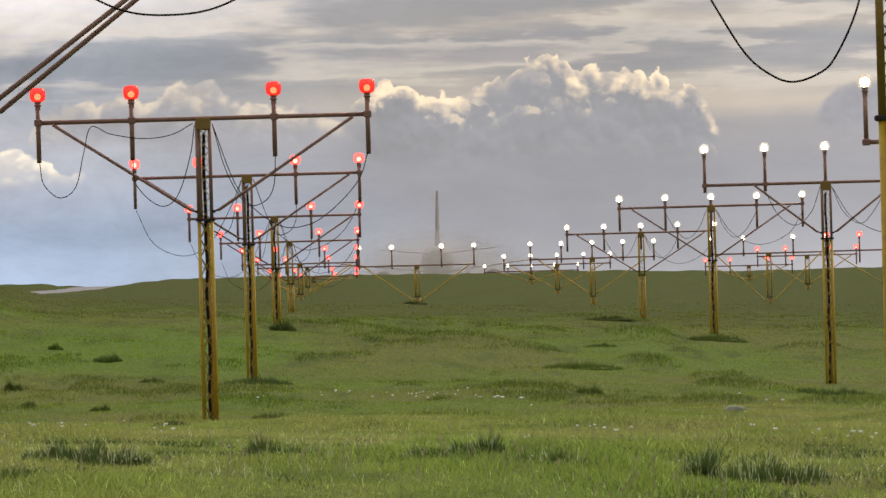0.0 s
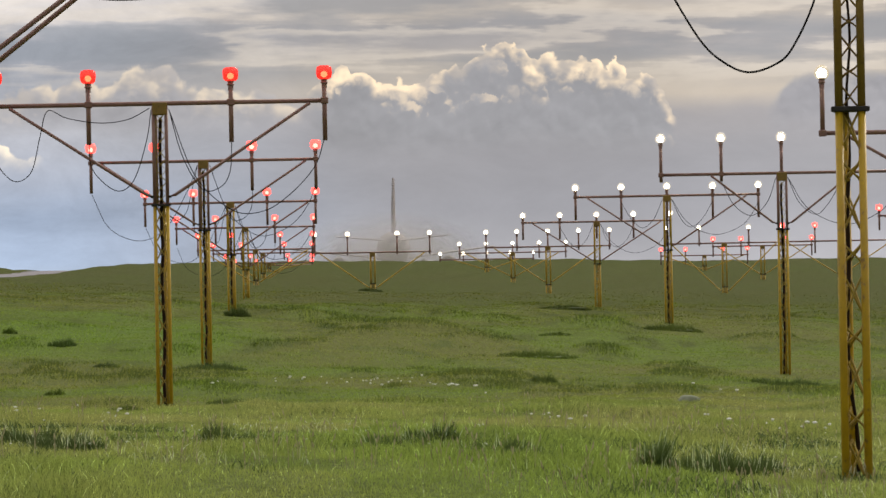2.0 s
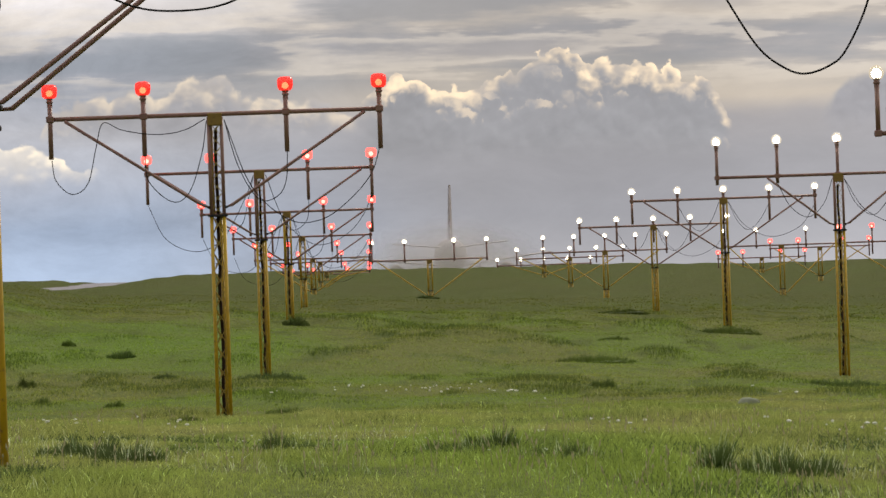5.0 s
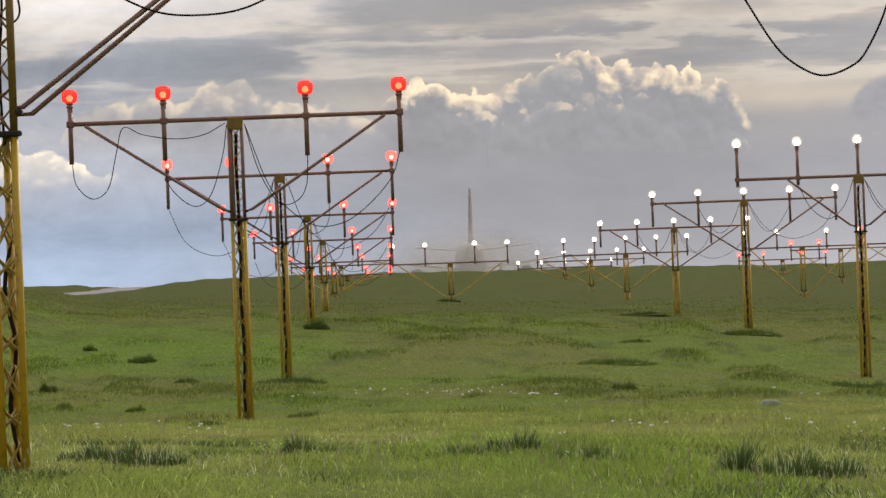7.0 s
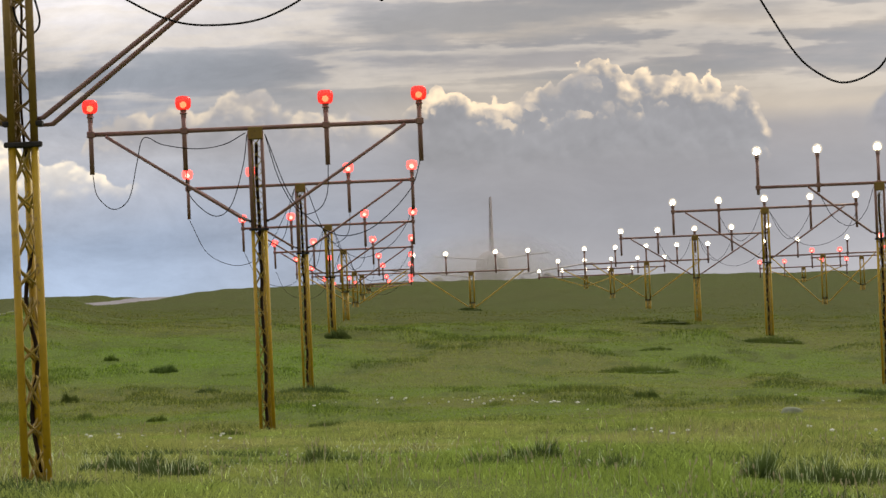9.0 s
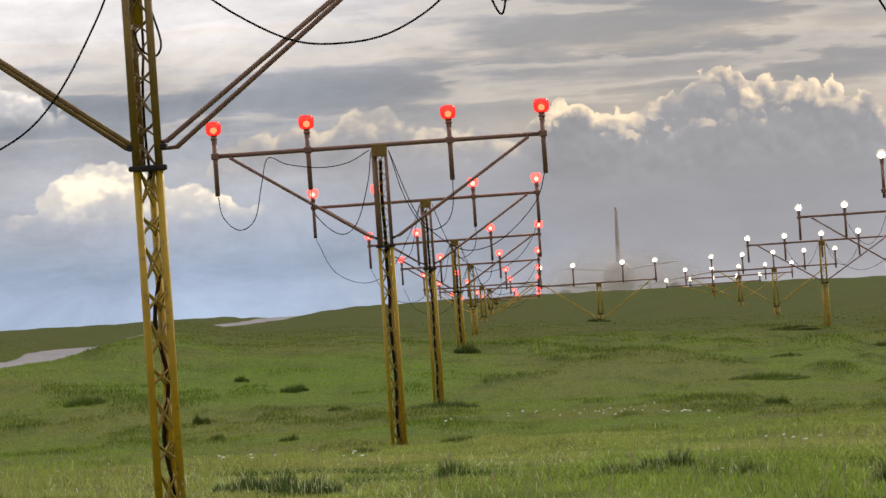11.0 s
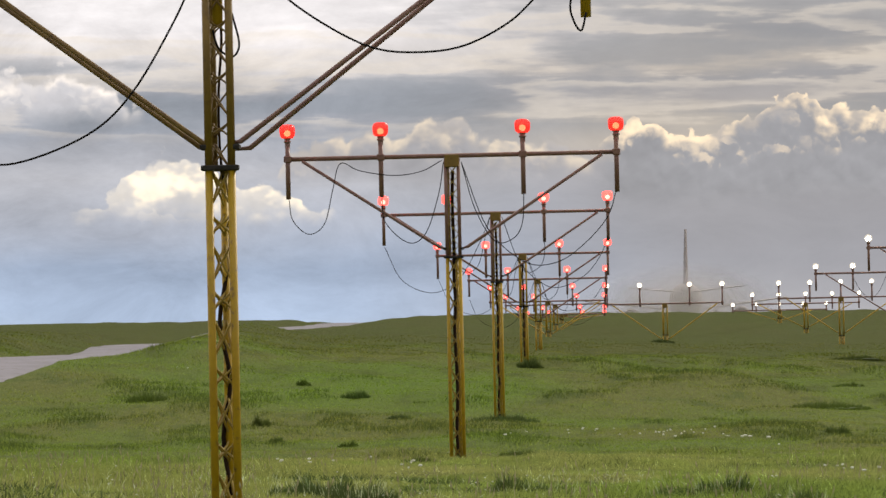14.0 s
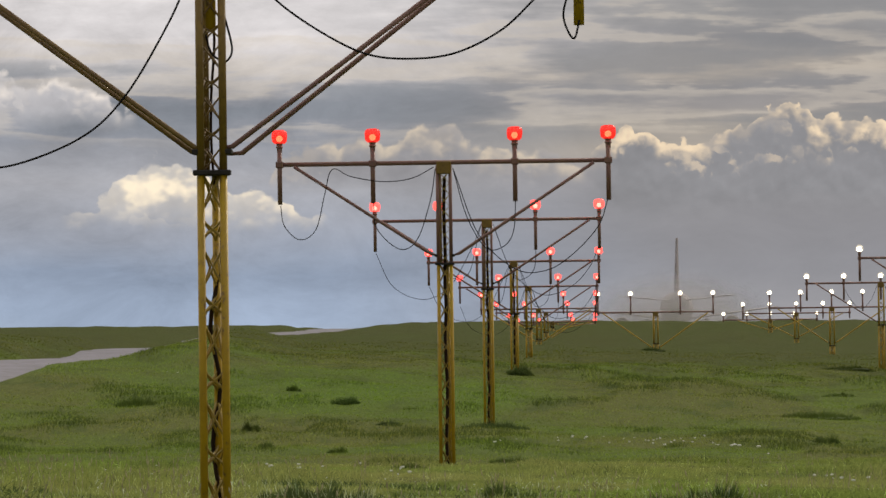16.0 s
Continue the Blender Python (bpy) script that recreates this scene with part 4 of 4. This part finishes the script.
def leaf_cloud(x, y, width, height, n, rnd, blade, upright):
    """Leaves of one plant clump, joined, round its foot at the origin."""
    spots = []
    for k in range(n):
        a, r = rnd.uniform(0, 2 * math.pi), width / 2 * math.sqrt(rnd.random())
        spots.append((a, r, r * math.cos(a), r * math.sin(a) * 0.8))
    foot = land(np.array([x + q[2] for q in spots]), np.array([y + q[3] for q in spots])) - float(land(x, y)) - 0.02
    verts, faces = [], []
    for (a, r, px, py), pz in zip(spots, foot):
        pz = float(pz)
        ragged = 0.75 + 0.7 * noise.noise(Vector((px * 9 + x, py * 9 + y, 0)))
        hgt = ragged * height * (1.05 - 0.75 * (2 * r / width) ** 2) * rnd.uniform(0.55, 1.1)
        lean, la = rnd.uniform(0.1, 0.6) * (1.4 - upright) * hgt, a + rnd.uniform(-1.0, 1.0)
        ta = rnd.uniform(-1.0, 1.0)
        sx, sy = math.cos(ta) * blade * rnd.uniform(0.5, 1.0) / 2, math.sin(ta) * blade / 2
        lx, ly = math.cos(la) * lean, math.sin(la) * lean
        i = len(verts)
        verts += [(px - sx * 0.5, py - sy * 0.5, pz), (px + sx * 0.5, py + sy * 0.5, pz), (px + lx * 0.4 + sx, py + ly * 0.4 + sy, pz + hgt * 0.55), (px + lx * 0.4 - sx, py + ly * 0.4 - sy, pz + hgt * 0.55), (px + lx, py + ly, pz + hgt)]
        faces += [(i, i + 1, i + 2, i + 3), (i + 3, i + 2, i + 4)]
    return verts, faces


# clumps of rank growth: x, y, width, height
CLUMPS = [(1.86, 29.5, 0.90, 0.20), (1.50, 29.4, 0.24, 0.30), (2.2, 29.9, 0.5, 0.14), (0.22, 31.7, 0.40, 0.19), (0.0, 31.2, 0.7, 0.13), (-2.35, 31.9, 0.8, 0.17), (-2.05, 30.6, 0.6, 0.16), (-1.15, 31.9, 0.5, 0.16), (0.62, 30.4, 0.7, 0.13)]
PATCHES = [(-3.91, 122.3, 0.66, 0.32), (-7.63, 87.9, 0.32, 0.24), (-6.33, 76.0, 0.30, 0.16), (-6.78, 100.4, 0.6, 0.24), (2.42, 82.0, 0.5, 0.2), (6.6, 118.2, 1.5, 0.22), (-3.47, 92.0, 1.4, 0.2),
           (-2.85, 51.6, 0.5, 0.10), (-2.34, 67.7, 0.6, 0.12), (6.8, 85.0, 1.4, 0.18), (-5.19, 74.8, 0.36, 0.12), (0.91, 54.4, 0.5, 0.07), (-0.28, 120.5, 0.9, 0.12), (2.9, 102.1, 1.7, 0.2),
           (4.97, 145.0, 1.6, 0.16), (-0.9, 179.5, 0.9, 0.15), (-10.76, 97.6, 0.85, 0.26), (-8.32, 106.7, 0.32, 0.2), (-5.4, 92.0, 0.5, 0.12), (3.6, 112.0, 0.8, 0.12), (-2.9, 64.0, 0.5, 0.10)]
for i, (x, y, w, h) in enumerate(CLUMPS + PATCHES):
    rnd = random.Random(100 + i)
    close = i < len(CLUMPS)
    n = int(2600 * w + 300) if close else int(1300 * w + 200)
    ob = new("weed_clump")
    ob.location = (x, y, float(land(x, y)))
    tagged(ob, "clump of rank dark green weeds growing in the meadow grass", "weed", "weed clumps in the meadow")
    dome = []
    for k, (r, z) in enumerate(((0.5, -0.12), (0.47, 0.12), (0.36, 0.36), (0.2, 0.52), (0.03, 0.58))):
        dome.append((r * w, z * h))
    verts, faces = lathe(dome, 14)
    verts = [v * (1 + 0.3 * noise.noise(v * 6 + Vector((i, 0, 0)))) for v in verts]
    part("clump_mound", [Vector((v.x * 0.8, v.y * 0.6, v.z * (0.45 if close else 0.3))) for v in verts], faces, MOUND if close else RANK, ob)
    if close:
        tagged(part("glint_undergrowth", *leaf_cloud(x, y, w * 1.15, h * 1.25, int(150 * w + 20), rnd, 0.006, 0.6), PALE, ob, "pale bent grass blades", smooth=False), kind="stuff")
    tagged(part("foliage", *leaf_cloud(x, y, w, h if close else h * 1.05, n, rnd, 0.0075 if close else 0.012, 0.55 if close else 0.5), WEED if close or i % 3 == 0 else RANK, ob, smooth=False), kind="stuff")


def build_flowers_and_glints():
    """White umbels and seed heads on thin stalks in drifts, and single white glint specks."""
    rnd = random.Random(77)
    spots = []
    drifts = [(-2.06, 81.3, 7), (-0.28, 80.6, 16), (-0.89, 80.4, 4), (0.78, 77.6, 6), (1.19, 72.9, 3), (-2.46, 43.6, 3), (-2.75, 46.0, 2), (-3.37, 51.4, 2), (-3.91, 49.8, 3), (-3.59, 43.5, 3),
              (-3.1, 77.1, 3), (4.82, 77.1, 3), (4.41, 64.0, 2), (1.35, 42.7, 7), (2.87, 40.5, 6), (3.4, 40.2, 5), (-11.29, 113.1, 2)]
    for x, y, n in drifts:
        for k in range(n):
            spots.append((x + rnd.gauss(0, 0.004 * y), y + rnd.gauss(0, 1.0), rnd.uniform(0.010, 0.020) if y < 60 else rnd.uniform(0.009, 0.027), rnd.uniform(0.05, 0.11)))
    # tiny white heads strewn near by stand in for glints on the grass
    for k in range(110):
        y = rnd.uniform(27.5, 40)
        spots.append((y * rnd.uniform(-0.17, 0.105), y, rnd.uniform(0.003, 0.0065), rnd.uniform(0.05, 0.12)))
    pieces = []
    for x, y, r, h in spots:
        z = float(land(x, y))
        w = rnd.uniform(0.6, 1.5)
        pieces.append(lathe([(r * 0.3 * w, h - r * 0.7), (r * w, h - r * 0.2), (r * 0.95 * w, h + r * 0.2), (r * 0.3 * w, h + r * 0.5)], 6))
        pieces[-1] = ([v + Vector((x, y, z)) for v in pieces[-1][0]], pieces[-1][1])
    ob = mesh_object("flowers_and_glints", *joined(pieces), PETAL_AND_GLINT)
    tagged(ob, "small white wild flowers and painted glint specks scattered through the grass", "flowers", kind="stuff")


build_flowers_and_glints()


def build_stone(x, y, w):
    bm = bmesh.new()
    bmesh.ops.create_icosphere(bm, subdivisions=3, radius=0.5)
    for v in bm.verts:
        v.co *= 1 + 0.25 * noise.noise(v.co * 2.3 + Vector((4, 1, 0)))
        v.co = Vector((v.co.x * w, v.co.y * w * 0.8, v.co.z * w * 0.5))
    me = bpy.data.meshes.new("field_stone")
    bm.to_mesh(me)
    bm.free()
    me.materials.append(STONE)
    me.polygons.foreach_set("use_smooth", [True] * len(me.polygons))
    ob = new("field_stone", me)
    ob.location = (x, y, float(land(x, y)) + w * 0.02)
    tagged(ob, "pale rounded stone lying in the meadow grass", "stone")


build_stone(3.47, 58.9, 0.28)
